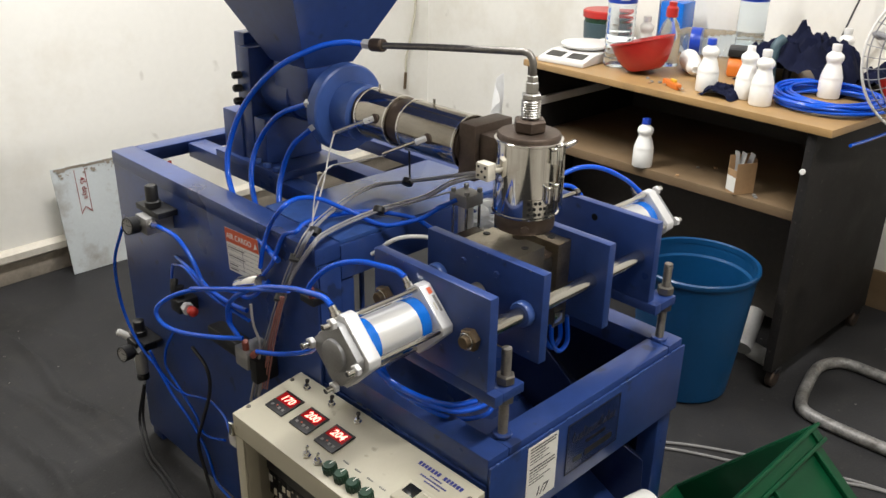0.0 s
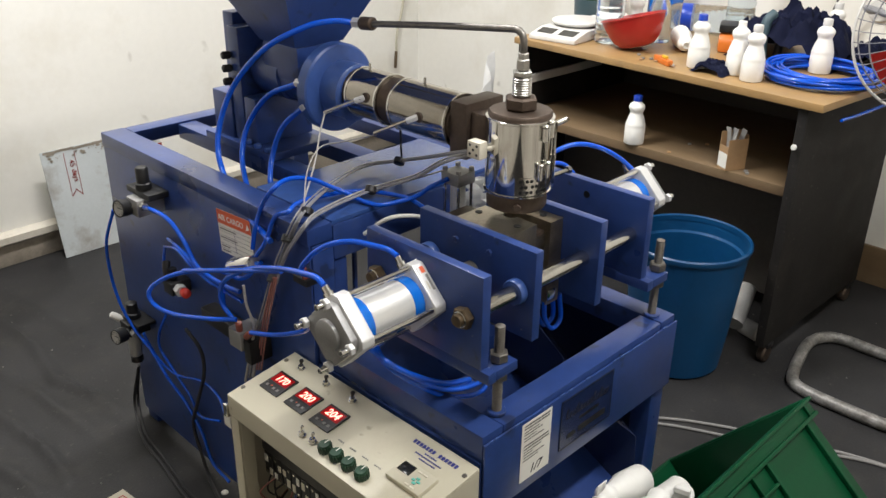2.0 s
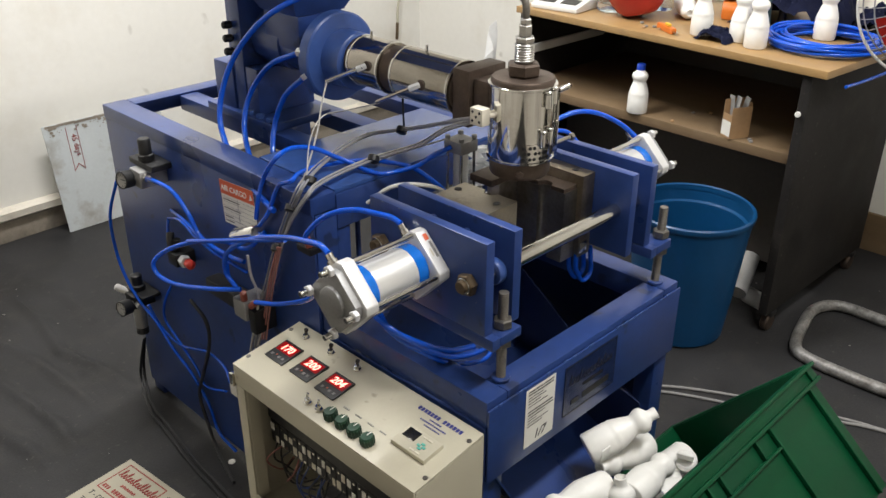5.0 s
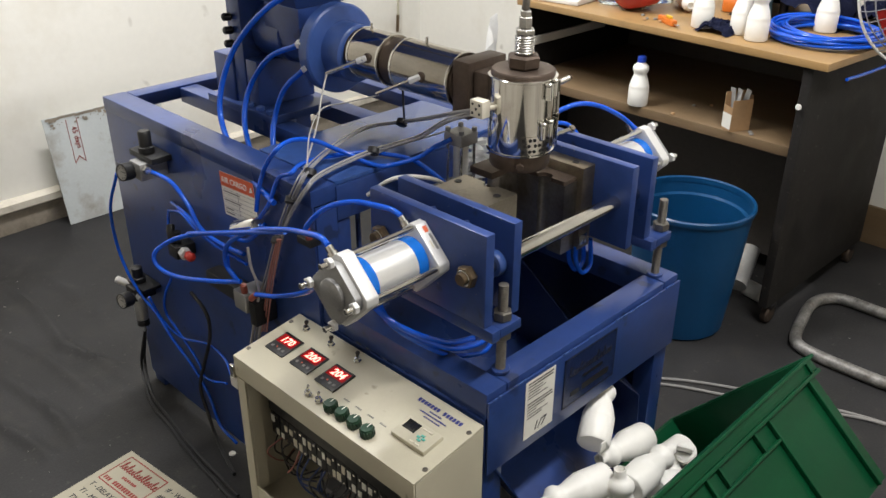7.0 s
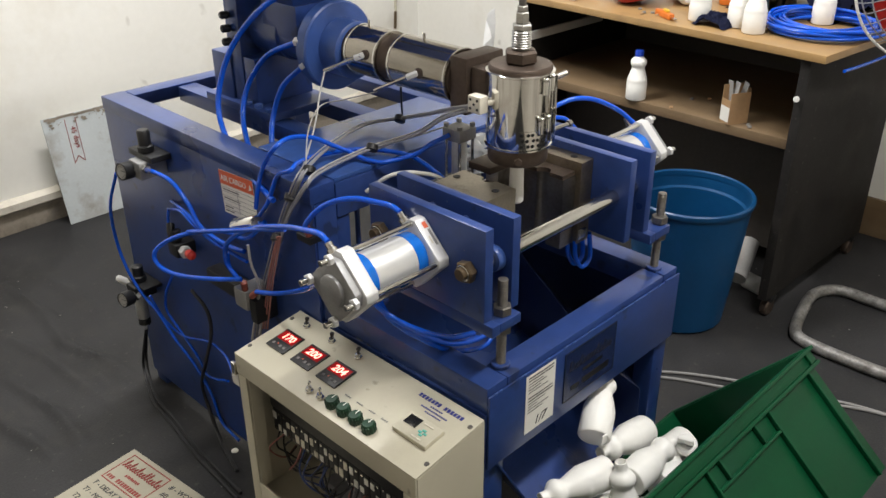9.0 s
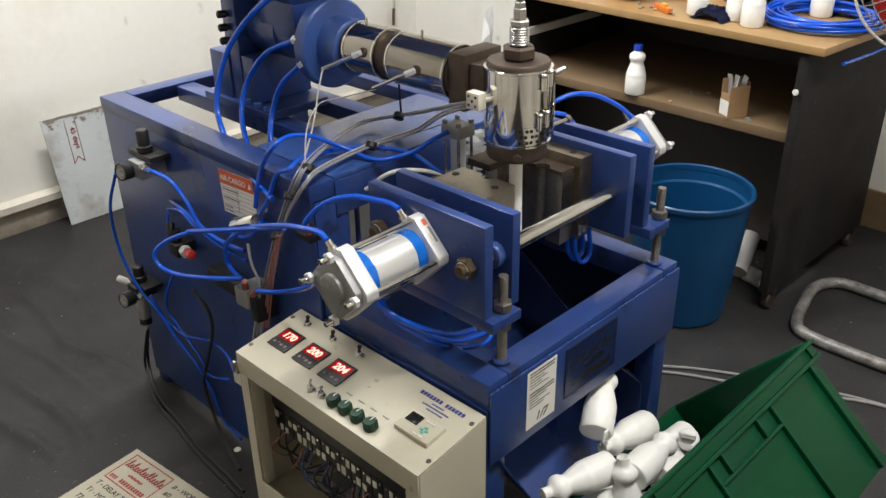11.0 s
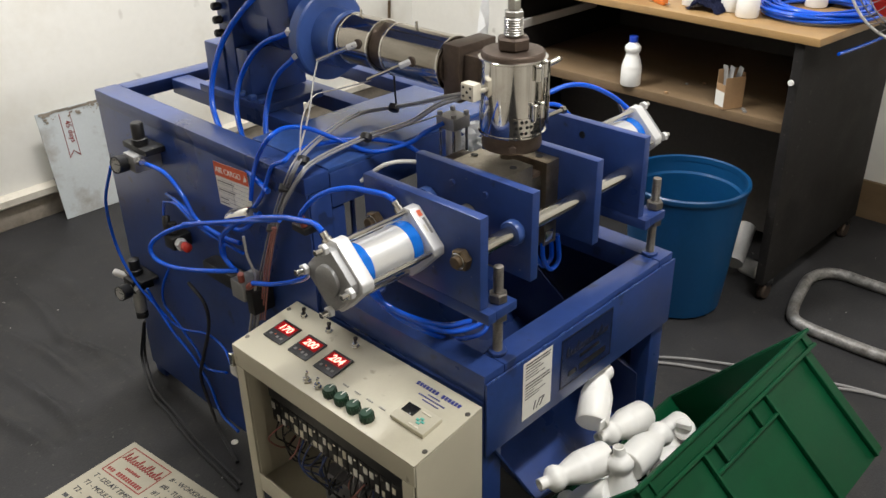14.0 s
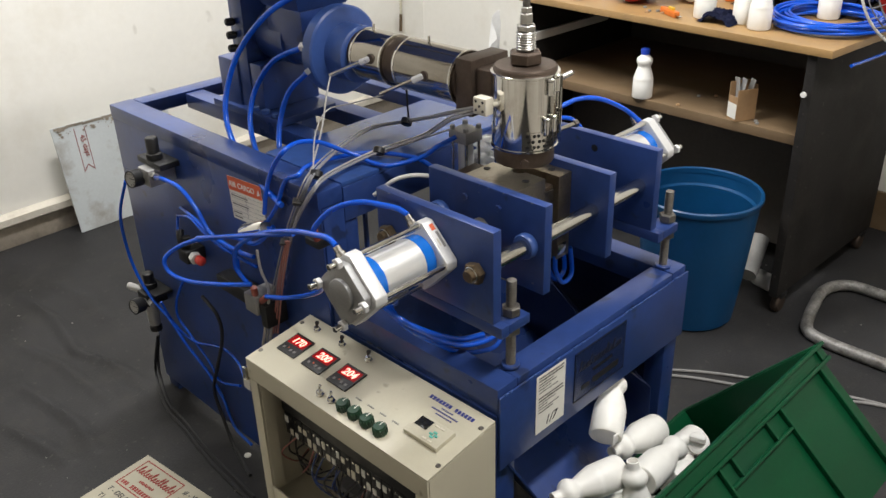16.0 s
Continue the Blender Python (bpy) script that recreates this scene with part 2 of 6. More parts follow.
for dull, level in ((FLOOR, 0.26), (CRATE, 0.16), (GREY_BOARD, 0.12), (NAVY, 0.1)):
    dull.node_tree.nodes["Principled BSDF"].inputs["Specular IOR Level"].default_value = level


# ---- mesh helpers ----
def bm_box(x0, x1, y0, y1, z0, z1, bevel=0.0, segs=2, bm=None, m=None):
    bm = bm or bmesh.new()
    vs = [bm.verts.new((x, y, z)) for x in (x0, x1) for y in (y0, y1) for z in (z0, z1)]
    fs = [(0, 1, 3, 2), (4, 6, 7, 5), (0, 4, 5, 1), (2, 3, 7, 6), (0, 2, 6, 4), (1, 5, 7, 3)]
    faces = [bm.faces.new([vs[i] for i in f]) for f in fs]
    if bevel:
        edges = list({e for f in faces for e in f.edges})
        got = bmesh.ops.bevel(bm, geom=edges, offset=bevel, segments=segs, affect="EDGES", profile=0.6)
        vs = list({v for f in got["faces"] for v in f.verts} | {v for v in vs if v.is_valid})
    if m:
        bmesh.ops.transform(bm, matrix=m, verts=vs)
    return bm


def axes_of(d):
    d = Vector(d).normalized()
    a = d.orthogonal().normalized()
    return a, d.cross(a), d


def bm_lathe(profile, base=(0, 0, 0), axis=(0, 0, 1), n=32, bm=None, closed=False):
    """Turn (radius, height) pairs about an axis through base."""
    bm = bm or bmesh.new()
    a, b, d = axes_of(axis)
    base = Vector(base)
    rings = []
    for r, h in profile:
        if r < 1e-6:
            rings.append([bm.verts.new(base + d * h)])
        else:
            rings.append([bm.verts.new(base + d * h + (a * math.cos(2 * math.pi * i / n) + b * math.sin(2 * math.pi * i / n)) * r) for i in range(n)])
    pairs = list(zip(rings, rings[1:]))
    if closed:
        pairs.append((rings[-1], rings[0]))
    for p, q in pairs:
        for i in range(n):
            j = (i + 1) % n
            vs = [p[i % len(p)], p[j % len(p)], q[j % len(q)], q[i % len(q)]]
            vs = list(dict.fromkeys(vs))
            if len(vs) > 2:
                bm.faces.new(vs)
    if not closed:
        for ring, flip in ((rings[0], True), (rings[-1], False)):
            if len(ring) > 2:
                bm.faces.new(ring[::-1] if flip else ring)
    return bm


def bm_cyl(p, q, r, n=24, chamfer=0.0, bm=None):
    p, q = Vector(p), Vector(q)
    h = (q - p).length
    c = min(chamfer, r * 0.5, h * 0.4)
    prof = [(r - c, 0), (r, c), (r, h - c), (r - c, h)] if c else [(r, 0), (r, h)]
    return bm_lathe(prof, p, q - p, n, bm)


def bm_hex(p, q, r, bm=None):
    return bm_cyl(p, q, r, 6, r * 0.12, bm)


def curve_points(points, steps=8, closed=False):
    """A smooth line through the points."""
    ps = [Vector(p) for p in points]
    out = []
    n = len(ps)
    for i in range(n if closed else n - 1):
        p0, p1, p2, p3 = (ps[(i - 1) % n] if closed or i else ps[0] * 2 - ps[1], ps[i], ps[(i + 1) % n],
                          ps[(i + 2) % n] if closed or i + 2 < n else ps[-1] * 2 - ps[-2])
        for k in range(steps):
            t = k / steps
            out.append(0.5 * ((2 * p1) + (p2 - p0) * t + (2 * p0 - 5 * p1 + 4 * p2 - p3) * t * t + (3 * p1 - p0 - 3 * p2 + p3) * t ** 3))
    if not closed:
        out.append(ps[-1])
    return out


def bm_tube(points, r, n=10, steps=8, smooth=True, bm=None, closed=False):
    bm = bm or bmesh.new()
    line = curve_points(points, steps, closed) if smooth else [Vector(p) for p in points]
    rings, side = [], None
    for i, p in enumerate(line):
        a, b = (line[(i - 1) % len(line)], line[(i + 1) % len(line)]) if closed else (line[max(0, i - 1)], line[min(len(line) - 1, i + 1)])
        d = (b - a).normalized()
        side = d.orthogonal().normalized() if side is None else (side - d * side.dot(d)).normalized()
        up = d.cross(side)
        rings.append([bm.verts.new(p + (side * math.cos(2 * math.pi * k / n) + up * math.sin(2 * math.pi * k / n)) * r) for k in range(n)])
    pairs = list(zip(rings, rings[1:])) + ([(rings[-1], rings[0])] if closed else [])
    for p, q in pairs:
        for k in range(n):
            j = (k + 1) % n
            bm.faces.new((p[k], p[j], q[j], q[k]))
    if not closed:
        bm.faces.new(rings[0][::-1])
        bm.faces.new(rings[-1])
    return bm


def bm_prism(poly, h0, h1, axis="z", bevel=0.0, bm=None):
    """Extrude an outline (pairs) along an axis from h0 to h1."""
    bm = bm or bmesh.new()
    put = {"z": lambda a, b, h: (a, b, h), "x": lambda a, b, h: (h, a, b), "y": lambda a, b, h: (a, h, b)}[axis]
    lo = [bm.verts.new(put(a, b, h0)) for a, b in poly]
    hi = [bm.verts.new(put(a, b, h1)) for a, b in poly]
    faces = [bm.faces.new(lo[::-1]), bm.faces.new(hi)]
    for i in range(len(poly)):
        j = (i + 1) % len(poly)
        faces.append(bm.faces.new((lo[i], lo[j], hi[j], hi[i])))
    bmesh.ops.recalc_face_normals(bm, faces=faces)
    if bevel:
        bmesh.ops.bevel(bm, geom=list({e for f in faces for e in f.edges}), offset=bevel, segments=2, affect="EDGES", profile=0.6)
    return bm


def bm_sheet(corners, thick, bevel=0.0):
    """A flat plate over four corners, thickened along its normal to both sides."""
    bm = bmesh.new()
    c = [Vector(p) for p in corners]
    nrm = (c[1] - c[0]).cross(c[2] - c[0]).normalized() * (thick / 2)
    lo, hi = [bm.verts.new(p - nrm) for p in c], [bm.verts.new(p + nrm) for p in c]
    bm.faces.new(lo[::-1])
    bm.faces.new(hi)
    for i in range(len(c)):
        j = (i + 1) % len(c)
        bm.faces.new((lo[i], lo[j], hi[j], hi[i]))
    if bevel:
        bmesh.ops.bevel(bm, geom=bm.edges[:], offset=bevel, segments=2, affect="EDGES", profile=0.6)
    return bm


def mesh_of(name, bm, material, smooth=40):
    bmesh.ops.recalc_face_normals(bm, faces=bm.faces[:])
    lim = math.cos(radians(smooth))
    for f in bm.faces:
        f.smooth = True
    for e in bm.edges:
        if len(e.link_faces) == 2:
            e.smooth = e.link_faces[0].normal.dot(e.link_faces[1].normal) > lim
    me = bpy.data.meshes.new(name)
    bm.to_mesh(me)
    bm.free()
    me.materials.append(material)
    return me


def part(name, bm, material, parent=None, label=""):
    ob = new(name, mesh_of(name, bm, material))
    ob.parent = parent
    return tagged(ob, label)


def thing(name, label, category, m=None, group=""):
    ob = new(name)
    ob.empty_display_size = 0.05
    if m:
        ob.matrix_basis = m
    return tagged(ob, label, category, group)


def whole(name, bm, material, label, category, m=None, group="", kind=""):
    ob = part(name, bm, material)
    if m:
        ob.matrix_basis = m
    return tagged(ob, label, category, group, kind)


def writing(name, text, size, m, material, parent, depth=0.0004, label="", align="LEFT", shear=0.0, bold=0.0):
    c = bpy.data.curves.new(name, "FONT")
    c.body, c.size, c.extrude, c.align_x, c.shear, c.resolution_u = text, size, depth, align, shear, 3
    c.offset = bold
    tmp = bpy.data.objects.new(name, c)
    scene.collection.objects.link(tmp)
    me = bpy.data.meshes.new_from_object(tmp.evaluated_get(bpy.context.evaluated_depsgraph_get()))
    bpy.data.objects.remove(tmp)
    me.transform(m)
    me.materials.clear()
    me.materials.append(material)
    me.name = name
    ob = new(name, me)
    ob.parent = parent
    return tagged(ob, label)


def bars(name, spans, m, material, parent, label="", depth=0.0005):
    """Lines of unreadable print: (x, y, width, height) on a plane."""
    bm = bmesh.new()
    for x, y, w, h in spans:
        bm_box(x, x + w, y, y + h, 0, depth, bm=bm)
    bmesh.ops.transform(bm, matrix=m, verts=bm.verts[:])
    return tagged(part(name, bm, material, parent, label), kind="stuff")


def basis(o, u, v):
    """A pose whose x runs along u and y along v, from o."""
    u, v = Vector(u).normalized(), Vector(v)
    w = u.cross(v).normalized()
    v = w.cross(u)
    return Matrix.Translation(o) @ Matrix((u, v, w)).transposed().to_4x4()


# ---- the room ----
WALL_TURN = 2.0
ROOM_X0, ROOM_X1, ROOM_Y0, HIGH = -2.0, 2.05, -1.9, 2.6


def room():
    fl = bmesh.new()
    x0, x1, y0, y1 = ROOM_X0, ROOM_X1 + 0.6, ROOM_Y0, 3.0

    def lines(a, b, fine0, fine1):
        coarse, fine = 0.06, 0.009
        out, v = [], a
        while v < b:
            out.append(v)
            v += fine if fine0 <= v < fine1 else coarse
        return out + [b]

    xs, ys = lines(x0, x1, -0.75, 0.25), lines(y0, y1, 0.75, 2.15)
    folds = [([(-0.08, 1.86), (-0.07, 1.62), (-0.10, 1.41), (-0.06, 1.27), (-0.04, 1.14)], 0.013, 0.015), ([(-0.27, 1.40), (-0.25, 1.20), (-0.24, 1.12), (-0.25, 0.98)], 0.014, 0.015),
             ([(-0.20, 1.60), (-0.16, 1.40), (-0.15, 1.25), (-0.14, 1.08)], 0.010, 0.016), ([(0.00, 1.92), (0.04, 1.68), (0.03, 1.50)], 0.007, 0.02),
             ([(-0.36, 1.25), (-0.33, 1.10), (-0.31, 0.98)], 0.011, 0.016), ([(-0.11, 1.30), (-0.10, 1.16), (-0.06, 1.02)], 0.007, 0.02)]
    rows = []
    for x in xs:
        row = []
        for y in ys:
            z = 0.0
            if -0.8 < x < 0.3 and y > 0.7:
                for path, hh, wd in folds:
                    best, at = 9.0, 0.0
                    for k, ((ax, ay), (bx, by)) in enumerate(zip(path, path[1:])):
                        L2 = (bx - ax) ** 2 + (by - ay) ** 2
                        t = max(0.0, min(1.0, ((x - ax) * (bx - ax) + (y - ay) * (by - ay)) / L2))
                        d = math.hypot(x - ax - t * (bx - ax), y - ay - t * (by - ay))
                        if d < best:
                            best, at = d, (k + t) / (len(path) - 1)
                    w = wd * (1 + 0.5 * noise.noise((at * 5, hh * 900, 1)))
                    z += hh * math.sin(math.pi * min(1, max(0.02, at))) ** 0.5 * math.exp(-(best / w) ** 2)
                z += 0.0012 * noise.noise((x * 9, y * 7, 3))
            row.append(fl.verts.new((x, y, max(0.0, z))))
        rows.append(row)
    for i in range(len(xs) - 1):
        for j in range(len(ys) - 1):
            fl.faces.new((rows[i][j], rows[i + 1][j], rows[i + 1][j + 1], rows[i][j + 1]))
    whole("floor", fl, FLOOR, "dark grey rubber sheet floor with faint wrinkles and dust", "floor", kind="structure")
    back = pose(0.0, 2.20, 0, 0, 0, WALL_TURN)
    whole("wall_back", bm_box(-3.0, 2.6, 0.0, 0.12, 0, HIGH), WALL, "off-white painted wall with scuffs and yellow stains", "wall", back, kind="structure")
    whole("baseboard_back", bm_box(-2.99, 2.5, -0.014, -0.002, 0.0, 0.074, 0.002), SKIRT_LOW, "dusty brown-grey lower skirting", "skirting board", back, kind="structure")
    whole("trim_back", bm_prism([(-0.016, 0.0745), (-0.029, 0.083), (-0.029, 0.106), (-0.010, 0.118), (-0.002, 0.118), (-0.002, 0.0745)], -2.99, 2.5, "x"), SKIRT,
          "cream skirting lip with rounded upper edge", "skirting board", back, kind="structure")
    whole("wall_east", bm_box(ROOM_X1, ROOM_X1 + 0.12, ROOM_Y0, 2.8, 0, HIGH), WALL, "off-white painted wall behind the desk", "wall", kind="structure")
    whole("baseboard_east", bm_box(ROOM_X1 - 0.016, ROOM_X1 - 0.002, ROOM_Y0 + 0.02, 2.3, 0, 0.13, 0.003), WOOD_DULL, "brown dusty skirting board along the wall", "skirting board", kind="structure")
    # South and west walls are unseen, added to steer reflections and bounce.
    whole("wall_south", bm_box(ROOM_X0, ROOM_X1, ROOM_Y0 - 0.12, ROOM_Y0, 0, HIGH), WALL_DULL, "unseen plain brown-grey wall toned for reflections and bounce", "wall", kind="structure")
    whole("wall_west", bm_box(ROOM_X0 - 0.12, ROOM_X0, ROOM_Y0, 2.6, 0, HIGH), WALL_DULL, "unseen plain brown-grey wall toned for reflections and bounce", "wall", kind="structure")
    whole("ceiling", bm_box(ROOM_X0 - 0.12, ROOM_X1 + 0.12, ROOM_Y0 - 0.12, 2.9, HIGH, HIGH + 0.1), CEILING, "plain white ceiling", "ceiling", kind="structure")
    for x, y, z, sx, sy, _, rz in LAMPS:
        lamp = thing("ceiling_light", "white fluorescent batten light fixed under the ceiling", "ceiling light", pose(x, y, HIGH, 0, 0, rz), "ceiling lights")
        part("housing", bm_box(-sx / 2, sx / 2, -0.05, 0.05, -0.045, 0, 0.004), PVC, lamp)
        part("tube", bm_cyl((-sx / 2 + 0.02, 0, -0.062), (sx / 2 - 0.02, 0, -0.062), 0.013, 12), LAMP_GLOW, lamp)


# ---- the moulding machine ----
H_LOW, H_HI, W_LOW = 0.53, 0.734, 0.519
Y_HI0, Y_HI1, X_HI1 = 0.384, 1.104, 0.50
CX, CY = 0.235, 0.153
BAR_Z = 0.892


def tube_beam(name, x0, x1, y0, y1, z0, z1, parent, label=""):
    return part(name, bm_box(x0, x1, y0, y1, z0, z1, 0.003), BLUE, parent, label)


def machine_frame():
    m = thing("moulding_machine", "blue enamelled bottle blow moulding machine with steel mould and extruder", "machine")
    # tall rear cabinet
    tube_beam("side_panel", -0.006, -0.002, Y_HI0, Y_HI1, 0.03, H_HI - 0.028, m)
    tube_beam("top_beam", -0.008, 0.044, Y_HI0, Y_HI1, H_HI - 0.03, H_HI, m)
    tube_beam("top_beam", 0.046, X_HI1, Y_HI1 - 0.045, Y_HI1, H_HI - 0.03, H_HI - 0.001, m)
    tube_beam("top_beam", X_HI1 - 0.045, X_HI1, Y_HI0, Y_HI1 - 0.047, H_HI - 0.03, H_HI, m)
    tube_beam("cross_beam", 0.148, 0.192, 0.60, Y_HI1 - 0.047, H_HI - 0.036, H_HI - 0.004, m)
    tube_beam("cross_beam", 0.30, 0.344, 0.60, Y_HI1 - 0.047, H_HI - 0.036, H_HI - 0.004, m)
    # Lighter blue paints the reflected wall sheen on this plate.
    part("top_plate", bm_box(0.0445, X_HI1 - 0.0455, Y_HI0 + 0.002, 0.602, H_HI - 0.006, H_HI + 0.002, 0.002), BLUE_SHEEN, m, "worn glossy blue top plate, wall sheen in its lighter colour")
    tube_beam("front_rail", 0.0455, X_HI1 - 0.0465, Y_HI0, Y_HI0 + 0.03, H_HI - 0.07, H_HI - 0.0065, m)
    for x, y in ((0.0, Y_HI0), (0.0, Y_HI1 - 0.045), (X_HI1 - 0.045, Y_HI0), (X_HI1 - 0.045, Y_HI1 - 0.045)):
        tube_beam("leg", x, x + 0.045, y, y + 0.045, 0.0, H_HI - 0.032, m)
    tube_beam("front_panel", 0.047, 0.075, Y_HI0 + 0.004, Y_HI0 + 0.008, 0.05, H_HI - 0.072, m)
    tube_beam("brace", 0.128, 0.136, Y_HI0 + 0.05, Y_HI0 + 0.058, 0.05, H_HI - 0.07, m)
    tube_beam("lower_rail", 0.047, X_HI1 - 0.047, Y_HI1 - 0.042, Y_HI1 - 0.004, 0.06, 0.10, m)
    # low mould bed
    t = 0.045
    tube_beam("bed_beam", 0, t, 0.0, Y_HI0 - 0.002, H_LOW - 0.045, H_LOW, m)
    tube_beam("bed_beam", W_LOW - t, W_LOW, 0.0, Y_HI0 - 0.002, H_LOW - 0.045, H_LOW, m)
    tube_beam("bed_beam", t + 0.001, W_LOW - t - 0.001, 0.0, t, H_LOW - 0.045, H_LOW - 0.001, m)
    for x in (0.0, W_LOW - 0.044):
        tube_beam("leg", x + 0.001, x + 0.043, 0.002, 0.042, 0.0, H_LOW - 0.046, m)
    part("apron", bm_box(-0.001, W_LOW + 0.001, -0.006, -0.002, 0.383, H_LOW - 0.012, 0.001), BLUE, m, "blue sheet apron with a weld seam along its upper edge")
    tube_beam("side_panel", -0.003, 0.0, 0.0, Y_HI0 - 0.003, 0.06, H_LOW - 0.046, m)
    # Darker than the other panels: the opening's shade is in the colour.
    part("side_panel", bm_box(W_LOW - 0.003, W_LOW, 0.046, Y_HI0 - 0.003, 0.20, H_LOW - 0.046, 0.001), BLUE_DARK, m, "side panel with the opening's shade painted in dark navy")
    seam = bmesh.new()
    rng = random.Random(4)
    for k in range(46):
        x = 0.01 + k * 0.011
        if rng.random() < 0.4:
            bm_box(x, x + 0.006 + rng.random() * 0.008, -0.0066, -0.004, H_LOW - 0.014, H_LOW - 0.010 + rng.random() * 0.002, 0.0008, 1, seam)
    tagged(part("weld_seam", seam, BLUE_LIGHT, m, "rough weld beads under blue paint"), kind="stuff")
    # chute for finished bottles
    part("chute", bm_sheet([(0.12, 0.34, 0.37), (0.40, 0.34, 0.37), (0.392, -0.03, 0.20), (0.125, -0.012, 0.205)], 0.003), BLUE, m, "sloping blue discharge chute")
    part("chute_side", bm_sheet([(0.02, 0.34, 0.50), (0.12, 0.34, 0.37), (0.125, -0.012, 0.205), (0.022, -0.004, 0.381)], 0.003), BLUE, m)
    # Dark blue here paints the shade on the chute's right side.
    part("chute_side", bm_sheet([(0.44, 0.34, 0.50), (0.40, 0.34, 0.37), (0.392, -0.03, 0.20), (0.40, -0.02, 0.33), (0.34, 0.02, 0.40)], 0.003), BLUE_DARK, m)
    part("baffle", bm_sheet([(0.06, 0.36, 0.50), (0.46, 0.36, 0.50), (0.44, 0.30, 0.33), (0.06, 0.30, 0.33)], 0.003), BLUE, m)
    # studs that carry the clamp
    for x in (0.061, 0.484):
        for y in (0.028, 0.30):
            stud = part("stud", bm_cyl((x, y, H_LOW - 0.01), (x, y, 0.68), 0.0072, 16, 0.001), RUSTY, m, "threaded steel levelling stud")
            thread = bmesh.new()
            for k in range(52):
                z = H_LOW + 0.006 + k * 0.0028
                bm_lathe([(0.0072, -0.0010), (0.0078, 0), (0.0072, 0.0010)], (x, y, z), (0, 0, 1), 14, thread)
            tagged(part("thread", thread, RUSTY, stud), kind="stuff")
            for z in (0.590, 0.622):
                part("nut", bm_hex((x, y, z), (x, y, z + 0.015), 0.0145), RUSTY, stud)
            part("washer", bm_cyl((x, y, H_LOW + 0.0005), (x, y, H_LOW + 0.006), 0.0145, 20, 0.001), BLUE, stud)
    return m


def clamp(m):
    t = 0.017
    # fixed outer platens
    for x0 in (0.0195, 0.428):
        part("outer_platen", bm_box(x0, x0 + t, 0.026, 0.268, 0.6225, 0.770, 0.0015), BLUE, m, "thick blue outer clamp plate")
        part("foot_bracket", bm_box(x0 + t + 0.0005, x0 + t + 0.046, 0.010, 0.048, 0.606, 0.6215, 0.001), BLUE, m)
        part("foot_bracket", bm_box(x0 + 0.001, x0 + t + 0.046, 0.278, 0.32, 0.606, 0.6215, 0.001), BLUE, m)
        part("foot_strip", bm_box(x0, x0 + t, 0.01, 0.31, 0.604, 0.6222, 0.001), BLUE, m)
    part("bolt_hole", bm_cyl((0.4273, 0.152, 0.745), (0.4277, 0.152, 0.745), 0.0065, 18), BLACK, m)
    rods = ((0.056, 0.700), (0.238, 0.700))
    for y, z in rods:
        part("tie_bar", bm_cyl((0.004, y, z), (0.462, y, z), 0.0125, 28, 0.001), STEEL, m, "polished steel tie bar")
        for x0, x1, xe in ((0.0055, 0.0190, -0.0025), (0.4455, 0.459, 0.467)):
            nut = part("nut", bm_hex((x0, y, z), (x1, y, z), 0.0175), BRASS, m, "tarnished hexagon nut")
            part("bolt_end", bm_cyl((min(x0, xe), y, z), (max(x1, xe), y, z), 0.0095, 16, 0.001), BRASS, nut)
    # moving platens with the mould halves, drawn closed
    left = part("moving_platen", bm_box(0.133, 0.150, 0.026, 0.268, 0.6225, 0.770, 0.0015), BLUE, m, "thick blue sliding clamp plate")
    right = part("moving_platen", bm_box(0.293, 0.310, 0.026, 0.268, 0.6225, 0.770, 0.0015), BLUE, m, "thick blue sliding clamp plate")
    for y, z in rods:
        part("bush", bm_lathe([(0.013, 0), (0.0185, 0), (0.0200, 0.002), (0.0200, 0.012), (0.0185, 0.0145), (0.013, 0.0145)], (0.118, y, z), (1, 0, 0), 28), BLUE_LIGHT, left)
        part("bush", bm_lathe([(0.013, 0), (0.0185, 0), (0.0200, 0.002), (0.0200, 0.012), (0.0185, 0.0145), (0.013, 0.0145)], (0.3105, y, z), (1, 0, 0), 28), BLUE_LIGHT, right)
    for y in (0.115, 0.185):
        for z in (0.742, 0.655):
            part("bolt_head", bm_hex((0.128, y, z), (0.1327, y, z), 0.0055), BLUE, left)
    part("ram_coupling", bm_cyl((0.105, 0.15, 0.70), (0.1325, 0.15, 0.70), 0.016, 24, 0.002), RUSTY, left)
    part("ram_coupling", bm_cyl((0.3105, 0.15, 0.70), (0.335, 0.15, 0.70), 0.016, 24, 0.002), RUSTY, right)
    part("ram_rod", bm_cyl((0.04, 0.15, 0.70), (0.1045, 0.15, 0.70), 0.009, 20), STEEL, left)
    part("ram_rod", bm_cyl((0.3355, 0.15, 0.70), (0.45, 0.15, 0.70), 0.009, 20), STEEL, right)
    rd = random.Random(41)
    for x0, owner in ((0.0195, m), (0.133, left), (0.293, right)):
        chips = bmesh.new()
        for k in range(9):
            y, z, w = rd.uniform(0.03, 0.262), rd.choice((rd.uniform(0.63, 0.765), 0.768)), rd.uniform(0.0006, 0.0016)
            bm_box(x0 - 0.0004, x0 - 0.0001, y, y + w * rd.uniform(1, 2.5), z, z + w, bm=chips)
        tagged(part("paint_chip", chips, GREY_CABLE, owner, "small pale paint chips"), kind="stuff")
    # left mould half
    g = CY

    def grooved(x_face, x_back, y0, y1, r):
        s = 1 if x_back > x_face else -1
        out = [(x_face, y0), (x_face, g - r)]
